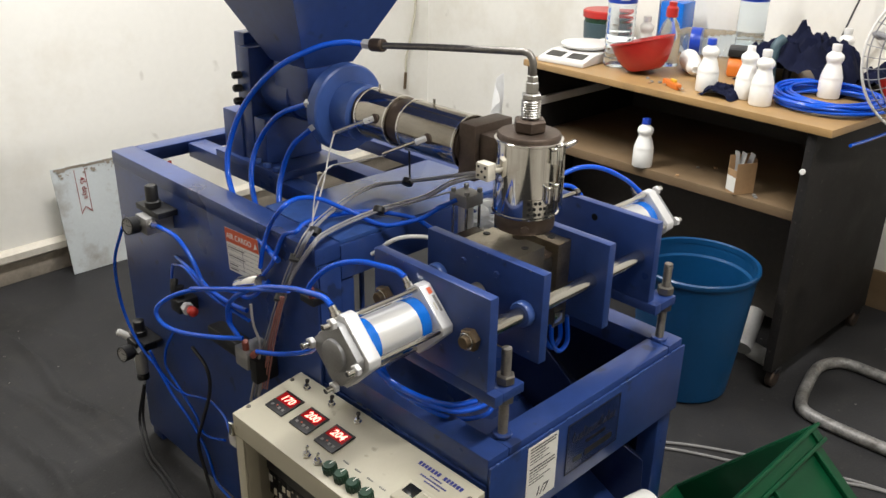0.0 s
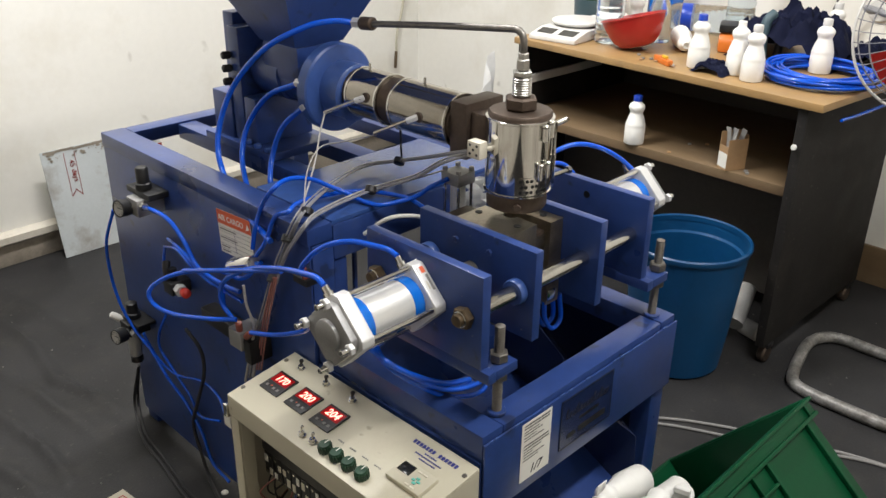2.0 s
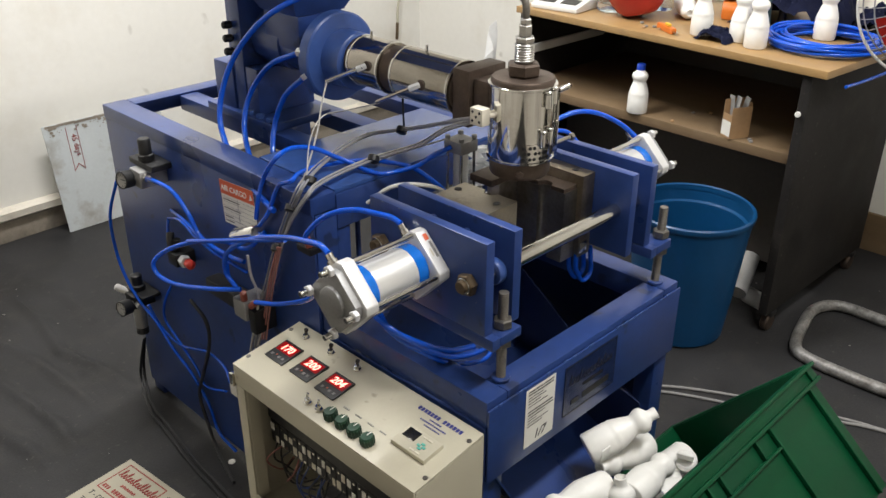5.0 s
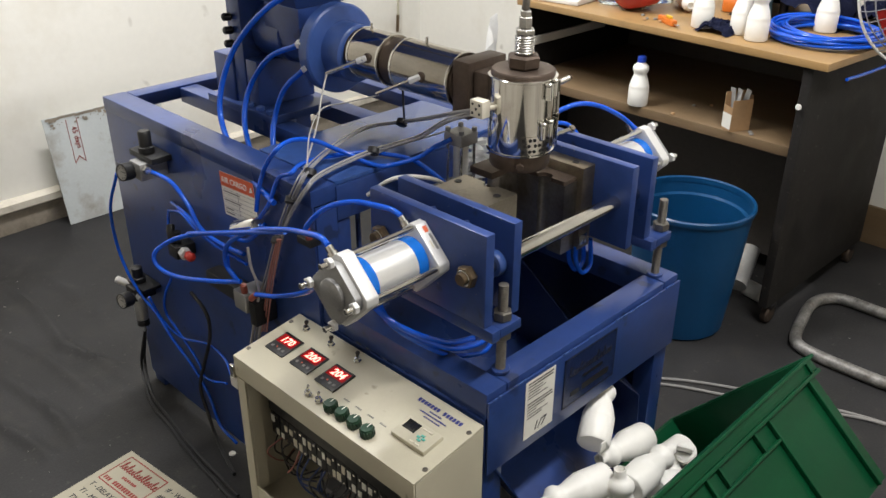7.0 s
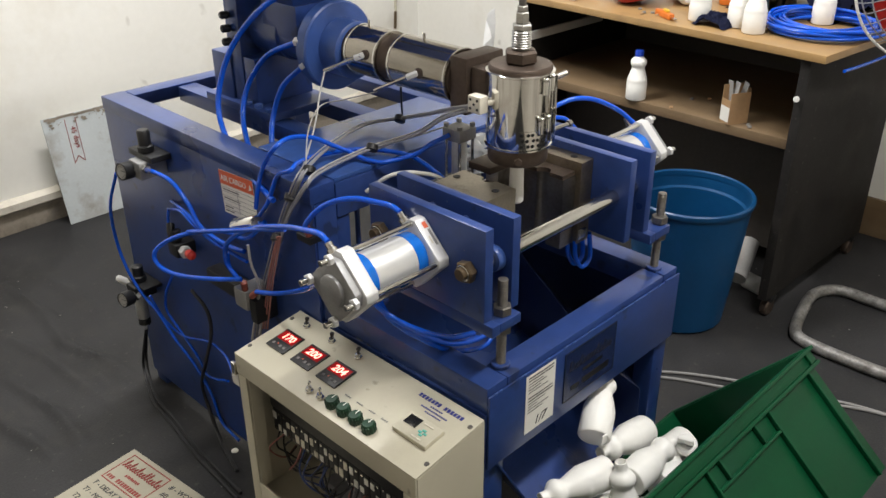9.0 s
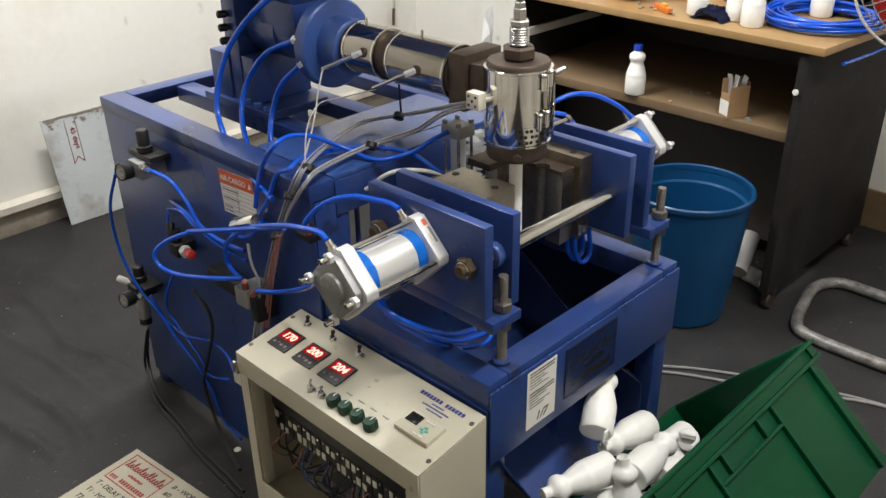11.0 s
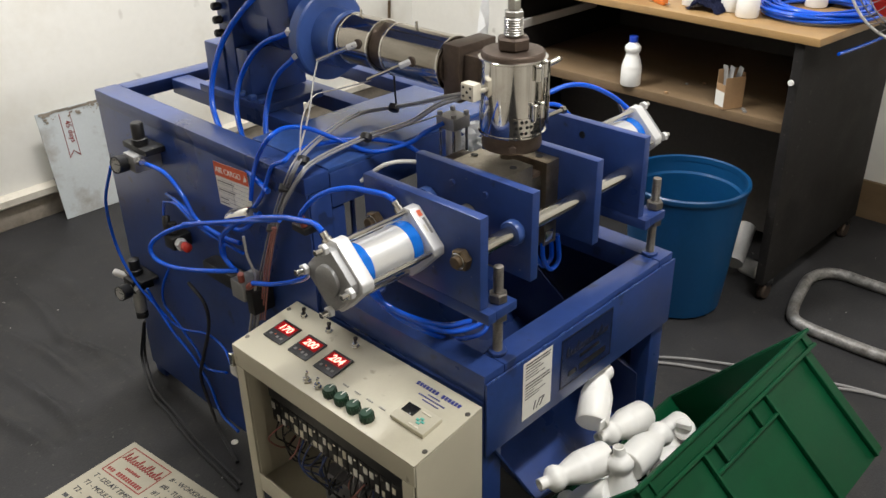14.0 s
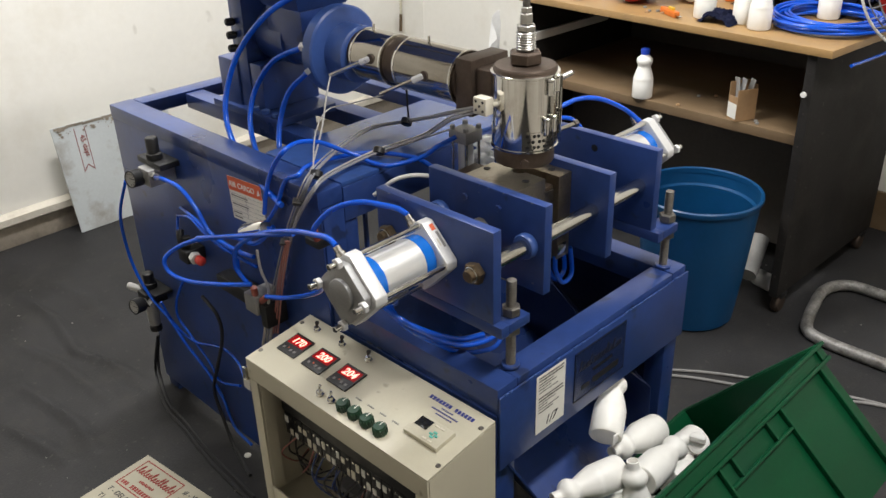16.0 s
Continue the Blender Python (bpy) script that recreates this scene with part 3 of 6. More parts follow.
        out += [(x_face + s * r * 0.95 * math.sin(a * math.pi / 8), g - r * math.cos(a * math.pi / 8)) for a in range(1, 8)]
        return out + [(x_face, g + r), (x_face, y1), (x_back, y1), (x_back, y0)]

    part("mould_half", bm_prism(grooved(0.2245, 0.1502, 0.100, 0.209, 0.0128), 0.607, 0.765), MOULD, left, "oil-stained ground steel mould half")
    for y in (0.116, 0.197):
        part("screw_hole", bm_cyl((0.196, y, 0.7655), (0.196, y, 0.7662), 0.006, 16), BLACK, left)
    part("backing_block", bm_box(0.2605, 0.2928, 0.10, 0.212, 0.607, 0.757, 0.001), BACKING, right, "browned ground steel backing block")
    part("mould_half", bm_prism(grooved(0.2255, 0.2600, 0.110, 0.2115, 0.0128), 0.607, 0.733), DARK_MOULD, right, "dark oily steel mould half")
    part("neck_plate", bm_prism(grooved(0.2260, 0.2600, 0.112, 0.2115, 0.0135), 0.7335, 0.7405), BROWN, right, "heat-browned steel neck plate")
    part("neck_plate", bm_box(0.160, 0.2385, 0.2125, 0.262, 0.734, 0.746, 0.001), BROWN, right)
    part("neck_block", bm_box(0.180, 0.2385, 0.2125, 0.240, 0.65, 0.7335, 0.001), DARK_MOULD, right)
    for y in (0.128, 0.195):
        part("screw_hole", bm_cyl((0.276, y, 0.7575), (0.276, y, 0.7582), 0.006, 16), BLACK, right)
    part("water_plug", bm_box(0.262, 0.282, 0.0975, 0.0998, 0.615, 0.635, 0.0006), STEEL, right)
    for d in (0.0, 0.016):
        part("cooling_hose", bm_tube([(0.263, 0.105 + d, 0.612), (0.268, 0.105 + d, 0.579), (0.289, 0.105 + d, 0.55), (0.312, 0.105 + d, 0.56), (0.304, 0.105 + d, 0.612)], 0.0042, 10), HOSE, right)
    return left, right


def air_cylinder(m, x_plate, side):
    """A pneumatic cylinder set cornerwise on an outer platen; side is the way it points."""
    y, z, s = 0.15, 0.70, side
    rot = Matrix.Translation((x_plate, y, z)) @ pose(0, 0, 0, 0, 0, 0 if s > 0 else 180) @ pose(0, 0, 0, 45)
    h = 0.0435

    def bmx(bm):
        bmesh.ops.transform(bm, matrix=rot, verts=bm.verts[:])
        return bm

    def cap(x0, x1):
        c = 0.009
        pts = [(-h + c, -h), (h - c, -h), (h, -h + c), (h, h - c), (h - c, h), (-h + c, h), (-h, h - c), (-h, -h + c)]
        return bmx(bm_prism(pts, x0, x1, "x", 0.0025))

    body = part("air_cylinder", bmx(bm_cyl((0.020, 0, 0), (0.138, 0, 0), 0.0345, 48)), ALU_TUBE, m, "silver pneumatic cylinder with blue end bands")
    part("end_cap", cap(0.0005, 0.022), ALU, body)
    part("end_cap", cap(0.136, 0.158), ALU, body)
    c2, h2 = 0.012, h - 0.0045
    part("end_cover", bmx(bm_prism([(-h2 + c2, -h2), (h2 - c2, -h2), (h2, -h2 + c2), (h2, h2 - c2), (h2 - c2, h2), (-h2 + c2, h2), (-h2, h2 - c2), (-h2, -h2 + c2)], 0.1585, 0.170, "x", 0.002)), ALU_DARK, body)
    part("cover_boss", bmx(bm_lathe([(0.0, 0), (0.024, 0), (0.0235, 0.005), (0.021, 0.0065), (0.0, 0.0065)], (0.1703, 0, 0), (1, 0, 0), 36)), ALU_DARK, body)
    for x0 in (0.0225, 0.1165):
        part("band", bmx(bm_lathe([(0.0346, 0), (0.0352, 0.0004), (0.0352, 0.0185), (0.0346, 0.019)], (x0, 0, 0), (1, 0, 0), 48)), TAPE, body)
    q = 0.0345
    for a in (-q, q):
        for b in (-q, q):
            rod = part("tie_rod", bmx(bm_cyl((0.0225, a, b), (0.1356, a, b), 0.0042, 12)), STEEL, body)
            part("nut", bmx(bm_hex((0.1703, a, b), (0.178, a, b), 0.0085)), ALU, rod)
            part("rod_end", bmx(bm_cyl((0.1783, a, b), (0.190, a, b), 0.0048, 12, 0.001)), STEEL, rod)
    flip = Matrix.Identity(4) if s > 0 else Matrix.Rotation(radians(-90), 4, "X") @ Matrix.Diagonal((1, -1, 1, 1))
    top = bm_box(0.004, 0.0185, -0.012, 0.030, h + 0.0001, h + 0.0006, m=flip)
    part("sticker", bmx(top), ALU, body, "small white, red and yellow type sticker")
    part("sticker_print", bmx(bm_box(0.006, 0.0135, 0.019, 0.029, h + 0.0007, h + 0.001, m=flip)), ORANGE_PRINT, body)
    part("sticker_print", bmx(bm_box(0.0055, 0.010, -0.010, 0.016, h + 0.0007, h + 0.001, m=flip)), FADED_INK, body)
    part("sticker_print", bmx(bm_box(0.0125, 0.0150, -0.006, 0.006, h + 0.0007, h + 0.001, m=flip)), BEIGE, body)
    for x0 in (0.0115, 0.147):
        part("hose_fitting", bmx(bm_lathe([(0.0075, 0), (0.0085, 0.001), (0.0085, 0.008), (0.006, 0.009), (0.006, 0.018)], *(((x0, 0.012, h), (0, 0, 1)) if s < 0 else ((x0, h, 0.012), (0, 1, 0))), 12)), STEEL, body)
    return body


def extruder(m):
    # die head over the mould
    part("die", bm_lathe([(0.020, 0), (0.046, 0.004), (0.048, 0.008), (0.048, 0.026), (0.046, 0.029), (0.02, 0.029)], (CX, CY, 0.779), (0, 0, 1), 48), BROWN, m, "brown heat-stained die ring")
    part("die_screw", bm_hex((CX - 0.036, CY - 0.031, 0.794), (CX - 0.040, CY - 0.035, 0.794), 0.0065), BROWN, m)
    head = part("heater_band", bm_lathe([(0.050, 0), (0.0515, 0.001), (0.0515, 0.118), (0.050, 0.119)], (CX, CY, 0.8085), (0, 0, 1), 64), CHROME, m, "polished steel band heater round the die head")
    for z in (0.809, 0.924):
        part("band_rim", bm_lathe([(0.0515, 0), (0.0535, 0.001), (0.0535, 0.0035), (0.0515, 0.0045)], (CX, CY, z), (0, 0, 1), 64), CHROME, head)
    def sector(a0, a1, r0, r1, z0, z1):
        arc = [radians(a0 + (a1 - a0) * k / 12) for k in range(13)]
        return bm_prism([(CX + r1 * math.cos(a), CY + r1 * math.sin(a)) for a in arc] + [(CX + r0 * math.cos(a), CY + r0 * math.sin(a)) for a in arc[::-1]], z0, z1)

    def out(a, r, z):
        return (CX + r * math.cos(radians(a)), CY + r * math.sin(radians(a)), z)

    plate = part("perforated_strap", sector(-138, -88, 0.0517, 0.0529, 0.8155, 0.843), CHROME, head, "perforated bright clamp strap")
    for k in range(15):
        a, z = -135 + (k // 3) * 9.5 + 2 * (k % 2), 0.820 + (k % 3) * 0.009
        part("hole", bm_cyl(out(a, 0.0527, z), out(a, 0.0532, z), 0.0028, 10), BLACK, plate)
    for a, z in ((-104, 0.850), (-90, 0.852), (-98, 0.910), (-84, 0.914)):
        boss = part("clamp_screw", bm_cyl(out(a, 0.0568, z - 0.011), out(a, 0.0568, z + 0.011), 0.0045, 14, 0.001), CHROME, head)
        part("screw_head", bm_cyl(out(a, 0.0568, z + 0.0113), out(a, 0.0568, z + 0.016), 0.0056, 14, 0.001), STEEL, boss)
    for a in (-93, -70):
        part("clamp_flange", sector(a, a + 2.5, 0.0517, 0.0595, 0.818, 0.924), CHROME, head)
    pin = part("adjusting_pin", bm_cyl((CX + 0.045, CY - 0.022, 0.820), (CX + 0.092, CY - 0.028, 0.822), 0.0036, 12), STEEL, m)
    part("pin_head", bm_hex((CX + 0.0925, CY - 0.028, 0.822), (CX + 0.099, CY - 0.029, 0.8225), 0.0068), STEEL, pin)
    pin = part("adjusting_pin", bm_cyl((CX + 0.05, CY + 0.01, 0.885), (CX + 0.112, CY - 0.008, 0.901), 0.0032, 12), BROWN, m)
    part("pin_sleeve", bm_cyl((CX + 0.080, CY + 0.0013, 0.8927), (CX + 0.108, CY - 0.0068, 0.9000), 0.0048, 12), STEEL, pin)
    part("head_top", bm_lathe([(0.0, 0), (0.0495, 0), (0.0495, 0.006), (0.047, 0.009), (0, 0.009)], (CX, CY, 0.9275), (0, 0, 1), 48), BROWN, m, "dark scale-covered head top")
    part("head_nut", bm_hex((CX, CY, 0.937), (CX, CY, 0.957), 0.026), BROWN, m)
    part("mandrel_thread", bm_cyl((CX, CY, 0.9575), (CX, CY, 0.986), 0.0135, 24, 0.001), DULL_STEEL, m)
    th = bmesh.new()
    for k in range(7):
        bm_lathe([(0.0136, -0.0018), (0.0155, 0), (0.0136, 0.0018)], (CX, CY, 0.961 + k * 0.0038), (0, 0, 1), 24, th)
    tagged(part("thread", th, DULL_STEEL, m), kind="stuff")
    part("lock_nut", bm_hex((CX, CY, 0.9865), (CX, CY, 0.996), 0.0155), DULL_STEEL, m)
    part("union_nut", bm_hex((CX, CY, 0.9965), (CX, CY, 1.013), 0.0105), DULL_STEEL, m)
    part("union_nut", bm_hex((CX, CY, 1.0135), (CX, CY, 1.022), 0.0088), DULL_STEEL, m)
    za = 1.054
    part("air_pipe", bm_tube([(CX, CY, 1.0225), (CX, CY, za - 0.024), (CX, CY + 0.001, za - 0.012), (CX, CY + 0.006, za - 0.004), (CX, CY + 0.016, za), (CX, CY + 0.04, za - 0.002), (CX, CY + 0.2, za - 0.020), (CX, CY + 0.336, za - 0.037)], 0.0056, 14, 6), RUSTY, m, "bent dark steel blow air pipe")
    part("pipe_socket", bm_cyl((CX, CY + 0.337, za - 0.037), (CX, CY + 0.368, za - 0.040), 0.0115, 20, 0.002), BROWN, m)
    part("hose_fitting", bm_hex((CX, CY + 0.3685, za - 0.040), (CX, CY + 0.390, za - 0.042), 0.0095), ALU, m, "bright push-in fitting")
    # ceramic terminal on the band heater
    blk = part("terminal_block", bm_box(CX - 0.075, CX - 0.057, CY + 0.014, CY + 0.040, 0.868, 0.895, 0.002), CERAMIC, m, "cream ceramic terminal block")
    for dy in (0.019, 0.033):
        for dz in (0.875, 0.889):
            part("terminal_hole", bm_cyl((CX - 0.0756, CY + dy + 0.001, dz), (CX - 0.0751, CY + dy + 0.001, dz), 0.0023, 10), BLACK, blk)
        part("terminal_arm", bm_cyl((CX - 0.0565, CY + dy - 0.002, 0.882), (CX - 0.040, CY + dy - 0.010, 0.882), 0.004, 10), CERAMIC, blk)
    part("terminal_hole", bm_cyl((CX - 0.0756, CY + 0.027, 0.882), (CX - 0.0751, CY + 0.027, 0.882), 0.0023, 10), BLACK, blk)
    # square adaptor between barrel and head
    part("adaptor", bm_box(0.199, 0.287, 0.232, 0.268, 0.842, 0.934, 0.003), BROWN, m, "dark scaled square steel adaptor block")
    part("adaptor_neck", bm_box(0.207, 0.270, CY + 0.045, 0.2315, 0.850, 0.922, 0.006), BROWN, m)
    # heated barrel
    barrel = part("barrel", bm_cyl((CX, 0.2685, BAR_Z), (CX, 0.535, BAR_Z), 0.040, 40), BROWN, m, "extruder barrel")
    for y0, y1 in ((0.272, 0.412), (0.440, 0.524)):
        part("heater_band", bm_lathe([(0.0405, 0), (0.0445, 0.0005), (0.0445, y1 - y0 - 0.0005), (0.0405, y1 - y0)], (CX, y0, BAR_Z), (0, 1, 0), 56), BARREL, barrel, "polished steel band heater")
        for yy in (y0 + 0.002, y1 - 0.006):
            part("band_rim", bm_lathe([(0.0445, 0), (0.0460, 0.0008), (0.0460, 0.0032), (0.0445, 0.004)], (CX, yy, BAR_Z), (0, 1, 0), 56), CHROME, barrel)
        ym = (y0 + y1) / 2 + 0.02
        part("stop_pin", bm_cyl((CX, ym, BAR_Z + 0.043), (CX, ym, BAR_Z + 0.055), 0.0022, 8), STEEL, barrel)
    # flange, feed throat and gearbox
    fl = part("flange", bm_lathe([(0.040, 0), (0.047, 0.0), (0.052, 0.004), (0.052, 0.05), (0.079, 0.052), (0.082, 0.055), (0.082, 0.077), (0.079, 0.080), (0.05, 0.080)], (CX, 0.534, BAR_Z - 0.006), (0, 1, 0), 64), BLUE_LIGHT, m, "round blue cast flange")
    part("feed_body", bm_lathe([(0.03, 0), (0.050, 0.001), (0.050, 0.10), (0.055, 0.102), (0.055, 0.188), (0.03, 0.189)], (CX, 0.6105, BAR_Z), (0, 1, 0), 48), BLUE, m)
    part("feed_throat", bm_box(CX - 0.052, CX + 0.052, 0.645, 0.755, BAR_Z, 0.9575, 0.004), BLUE, m)
    part("bearing_housing", bm_box(CX - 0.078, CX + 0.078, 0.80, 0.836, 0.749, 0.976, 0.003), BLUE, m, "thick blue bearing housing plate")
    part("gearbox", bm_box(CX - 0.062, CX + 0.07, 0.837, 0.872, 0.78, 0.998, 0.003), BLUE, m, "blue gearbox housing")
    part("gearbox_foot", bm_box(CX - 0.082, CX + 0.09, 0.837, 0.905, 0.737, 0.84, 0.004), BLUE, m)
    part("mount_plate", bm_box(CX - 0.092, CX + 0.055, 0.700, 0.93, 0.731, 0.748, 0.003), BLUE, m)
    part("mount_rib", bm_box(CX - 0.076, CX + 0.060, 0.760, 0.799, 0.749, 0.842, 0.003), BLUE, m)
    for k in range(3):
        part("bolt_head", bm_hex((CX - 0.083, 0.715 + k * 0.035, 0.7485), (CX - 0.083, 0.715 + k * 0.035, 0.757), 0.009), BLUE_LIGHT, m)
    for k in range(3):
        z = 0.868 + k * 0.026
        part("gearbox_bolt", bm_cyl((CX - 0.0785, 0.828, z), (CX - 0.097, 0.833, z), 0.0078, 16, 0.003), BLACK, m)
    # hopper
    r0, r1, z0, z1, hy = 0.056, 0.235, 0.958, 1.30, 0.700
    hop = bmesh.new()
    q = [(-1, -1), (1, -1), (1, 1), (-1, 1)]
    rings = [[hop.verts.new((CX + a * r, hy + b * r, z)) for a, b in q] for r, z in ((r0, z0), (r1, z1), (r1, z1 + 0.05), (r1 - 0.004, z1 + 0.05), (r1 - 0.004, z1), (r0 - 0.004, z0))]
    for p, s in zip(rings, rings[1:]):
        for i in range(4):
            hop.faces.new((p[i], p[(i + 1) % 4], s[(i + 1) % 4], s[i]))
    for i in range(4):
        hop.faces.new((rings[-1][i], rings[-1][(i + 1) % 4], rings[0][(i + 1) % 4], rings[0][i]))
    part("hopper", hop, BLUE, m, "blue sheet metal feed hopper")
    # small ejector cylinder behind the mould
    ex = part("ejector_cylinder", bm_cyl((0.255, 0.300, 0.70), (0.255, 0.300, 0.772), 0.0135, 24), ALU_TUBE, m, "small worn pneumatic cylinder")
    part("end_cap", bm_box(0.234, 0.276, 0.279, 0.321, 0.772, 0.794, 0.003), ALU_DARK, ex)
    part("end_cap", bm_box(0.234, 0.276, 0.279, 0.321, 0.672, 0.70, 0.003), ALU_DARK, ex)
    for a in (0.239, 0.271):
        for b in (0.284, 0.316):
            part("tie_rod", bm_cyl((a, b, 0.7005), (a, b, 0.7715), 0.0025, 8), STEEL, ex)
            part("nut", bm_hex((a, b, 0.7945), (a, b, 0.801), 0.005), ALU_DARK, ex)


room()
machine = machine_frame()
left_platen, right_platen = clamp(machine)
air_cylinder(machine, 0.0195, -1)
air_cylinder(machine, 0.445, 1)
extruder(machine)


def hoses(m):
    def hose(points, r=0.0045):
        part("air_hose", bm_tube(points, r, 10, 10), HOSE, m)

    def cable(points, r, material):
        part("cable", bm_tube(points, r, 8, 8), material, m)

    hose([(0.235, 0.543, 1.012), (0.205, 0.566, 1.015), (0.165, 0.598, 1.004), (0.122, 0.664, 0.960), (0.095, 0.738, 0.877), (0.070, 0.761, 0.783), (0.045, 0.706, 0.724), (0.003, 0.573, 0.702), (-0.020, 0.472, 0.691)], 0.0054)
    hose([(0.165, 0.619, 0.901), (0.155, 0.707, 0.862), (0.145, 0.768, 0.795), (0.120, 0.761, 0.738), (0.090, 0.703, 0.690), (0.090, 0.675, 0.640)], 0.0054)
    hose([(0.165, 0.609, 0.859), (0.155, 0.666, 0.810), (0.145, 0.692, 0.750), (0.120, 0.669, 0.710), (0.110, 0.644, 0.667)], 0.0054)
    hose([(-0.02, 0.529, 0.658), (-0.02, 0.515, 0.702), (-0.01, 0.506, 0.741), (-0.019, 0.454, 0.79), (0.02, 0.463, 0.795), (0.061, 0.459, 0.785), (0.095, 0.446, 0.765), (0.116, 0.431, 0.752), (0.127, 0.403, 0.743), (0.136, 0.374, 0.742), (0.158, 0.359, 0.744), (0.19, 0.339, 0.752), (0.209, 0.321, 0.77), (0.232, 0.3, 0.785)], 0.0040)
    hose([(-0.02, 0.521, 0.647), (-0.02, 0.488, 0.684), (-0.012, 0.465, 0.735), (-0.025, 0.408, 0.765), (0.003, 0.426, 0.765), (0.048, 0.445, 0.758), (0.088, 0.455, 0.75), (0.133, 0.451, 0.745), (0.166, 0.424, 0.744), (0.189, 0.369, 0.744), (0.189, 0.331, 0.742), (0.19, 0.29, 0.73), (0.235, 0.30, 0.69)], 0.0040)
    hose([(-0.1275, 0.186, 0.753), (-0.126, 0.205, 0.758), (-0.120, 0.245, 0.748), (-0.100, 0.329, 0.718), (-0.080, 0.457, 0.664), (-0.070, 0.553, 0.601), (-0.060, 0.584, 0.547), (-0.055, 0.557, 0.518)])
    hose([(-0.06, 0.54, 0.528), (-0.09, 0.587, 0.522), (-0.1, 0.695, 0.492), (-0.106, 0.756, 0.490), (-0.106, 0.771, 0.513), (-0.09, 0.744, 0.543), (-0.07, 0.684, 0.574), (-0.05, 0.595, 0.601), (-0.04, 0.538, 0.604), (-0.020, 0.505, 0.640)])
    hose([(-0.070, 0.692, 0.574), (-0.075, 0.539, 0.631), (-0.085, 0.432, 0.673), (-0.095, 0.336, 0.710)])
    hose([(-0.042, 0.362, 0.68), (-0.039, 0.352, 0.699), (-0.029, 0.33, 0.725), (-0.018, 0.3, 0.744), (-0.004, 0.27, 0.752), (0.003, 0.235, 0.755), (0.007, 0.205, 0.757), (0.008, 0.186, 0.753)])
    hose([(-0.050, 0.851, 0.649), (-0.050, 0.769, 0.649), (-0.045, 0.725, 0.615), (-0.040, 0.694, 0.571), (-0.035, 0.617, 0.560), (-0.030, 0.568, 0.562)])
    hose([(-0.075, 0.945, 0.622), (-0.07, 1.018, 0.522), (-0.065, 1.033, 0.432), (-0.06, 1.018, 0.365), (-0.05, 0.992, 0.312), (-0.04, 0.947, 0.273), (-0.03, 0.909, 0.217), (-0.02, 0.856, 0.168), (-0.015, 0.81, 0.11), (-0.012, 0.785, 0.041), (-0.012, 0.721, 0.025)], 0.0034)
    hose([(-0.05, 0.951, 0.321), (-0.03, 0.946, 0.254), (-0.02, 0.885, 0.231), (-0.02, 0.772, 0.267), (-0.03, 0.691, 0.273), (-0.05, 0.637, 0.27)], 0.003)
    hose([(-0.03, 0.863, 0.403), (-0.03, 0.913, 0.334), (-0.025, 0.935, 0.279), (-0.02, 0.905, 0.244), (-0.02, 0.835, 0.201), (-0.02, 0.799, 0.165), (-0.03, 0.696, 0.209)], 0.003)
    hose([(-0.010, 0.859, 0.565), (-0.030, 0.761, 0.575), (-0.040, 0.676, 0.559), (-0.035, 0.619, 0.548), (-0.030, 0.563, 0.543)], 0.0035)
    hose([(-0.010, 0.877, 0.542), (-0.030, 0.787, 0.572), (-0.040, 0.716, 0.563), (-0.035, 0.658, 0.546)], 0.003)
    hose([(-0.010, 0.877, 0.542), (-0.020, 0.868, 0.517), (-0.030, 0.849, 0.489)], 0.003)
    hose([(-0.052, 0.508, 0.511), (-0.060, 0.425, 0.545), (-0.110, 0.269, 0.638), (-0.130, 0.216, 0.684)])
    hose([(-0.050, 0.594, 0.557), (-0.050, 0.594, 0.528), (-0.055, 0.560, 0.519)], 0.004)
    hose([(-0.057, 0.200, 0.652), (-0.057, 0.170, 0.626), (-0.033, 0.130, 0.598), (0.029, 0.110, 0.558), (0.079, 0.100, 0.546)])
    hose([(-0.050, 0.190, 0.634), (-0.039, 0.160, 0.598), (-0.011, 0.130, 0.571), (0.052, 0.120, 0.531), (0.110, 0.120, 0.514)])
    hose([(-0.045, 0.205, 0.650), (-0.046, 0.17, 0.612), (-0.02, 0.13, 0.585), (0.03, 0.105, 0.548), (0.09, 0.095, 0.535), (0.13, 0.10, 0.545)], 0.0040)
    hose([(-0.03, 0.215, 0.640), (-0.03, 0.17, 0.590), (0.00, 0.13, 0.556), (0.05, 0.115, 0.520), (0.11, 0.105, 0.505), (0.15, 0.115, 0.52)], 0.0040)
    hose([(0.428, 0.240, 0.798), (0.470, 0.220, 0.810), (0.511, 0.200, 0.803), (0.557, 0.180, 0.777), (0.591, 0.165, 0.747)])
    hose([(0.433, 0.240, 0.780), (0.462, 0.230, 0.772), (0.479, 0.220, 0.753)], 0.004)
    # two tied bundles from the terminal block over the top plate and down the corner
    upper = [(0.165, 0.189, 0.876), (0.186, 0.255, 0.85), (0.248, 0.371, 0.8), (0.263, 0.458, 0.768), (0.242, 0.518, 0.75), (0.177, 0.506, 0.75), (0.087, 0.458, 0.757), (0.01, 0.408, 0.762), (-0.024, 0.39, 0.752), (-0.025, 0.429, 0.689), (-0.03, 0.457, 0.629), (-0.03, 0.492, 0.555), (-0.03, 0.536, 0.46), (-0.03, 0.565, 0.379)]
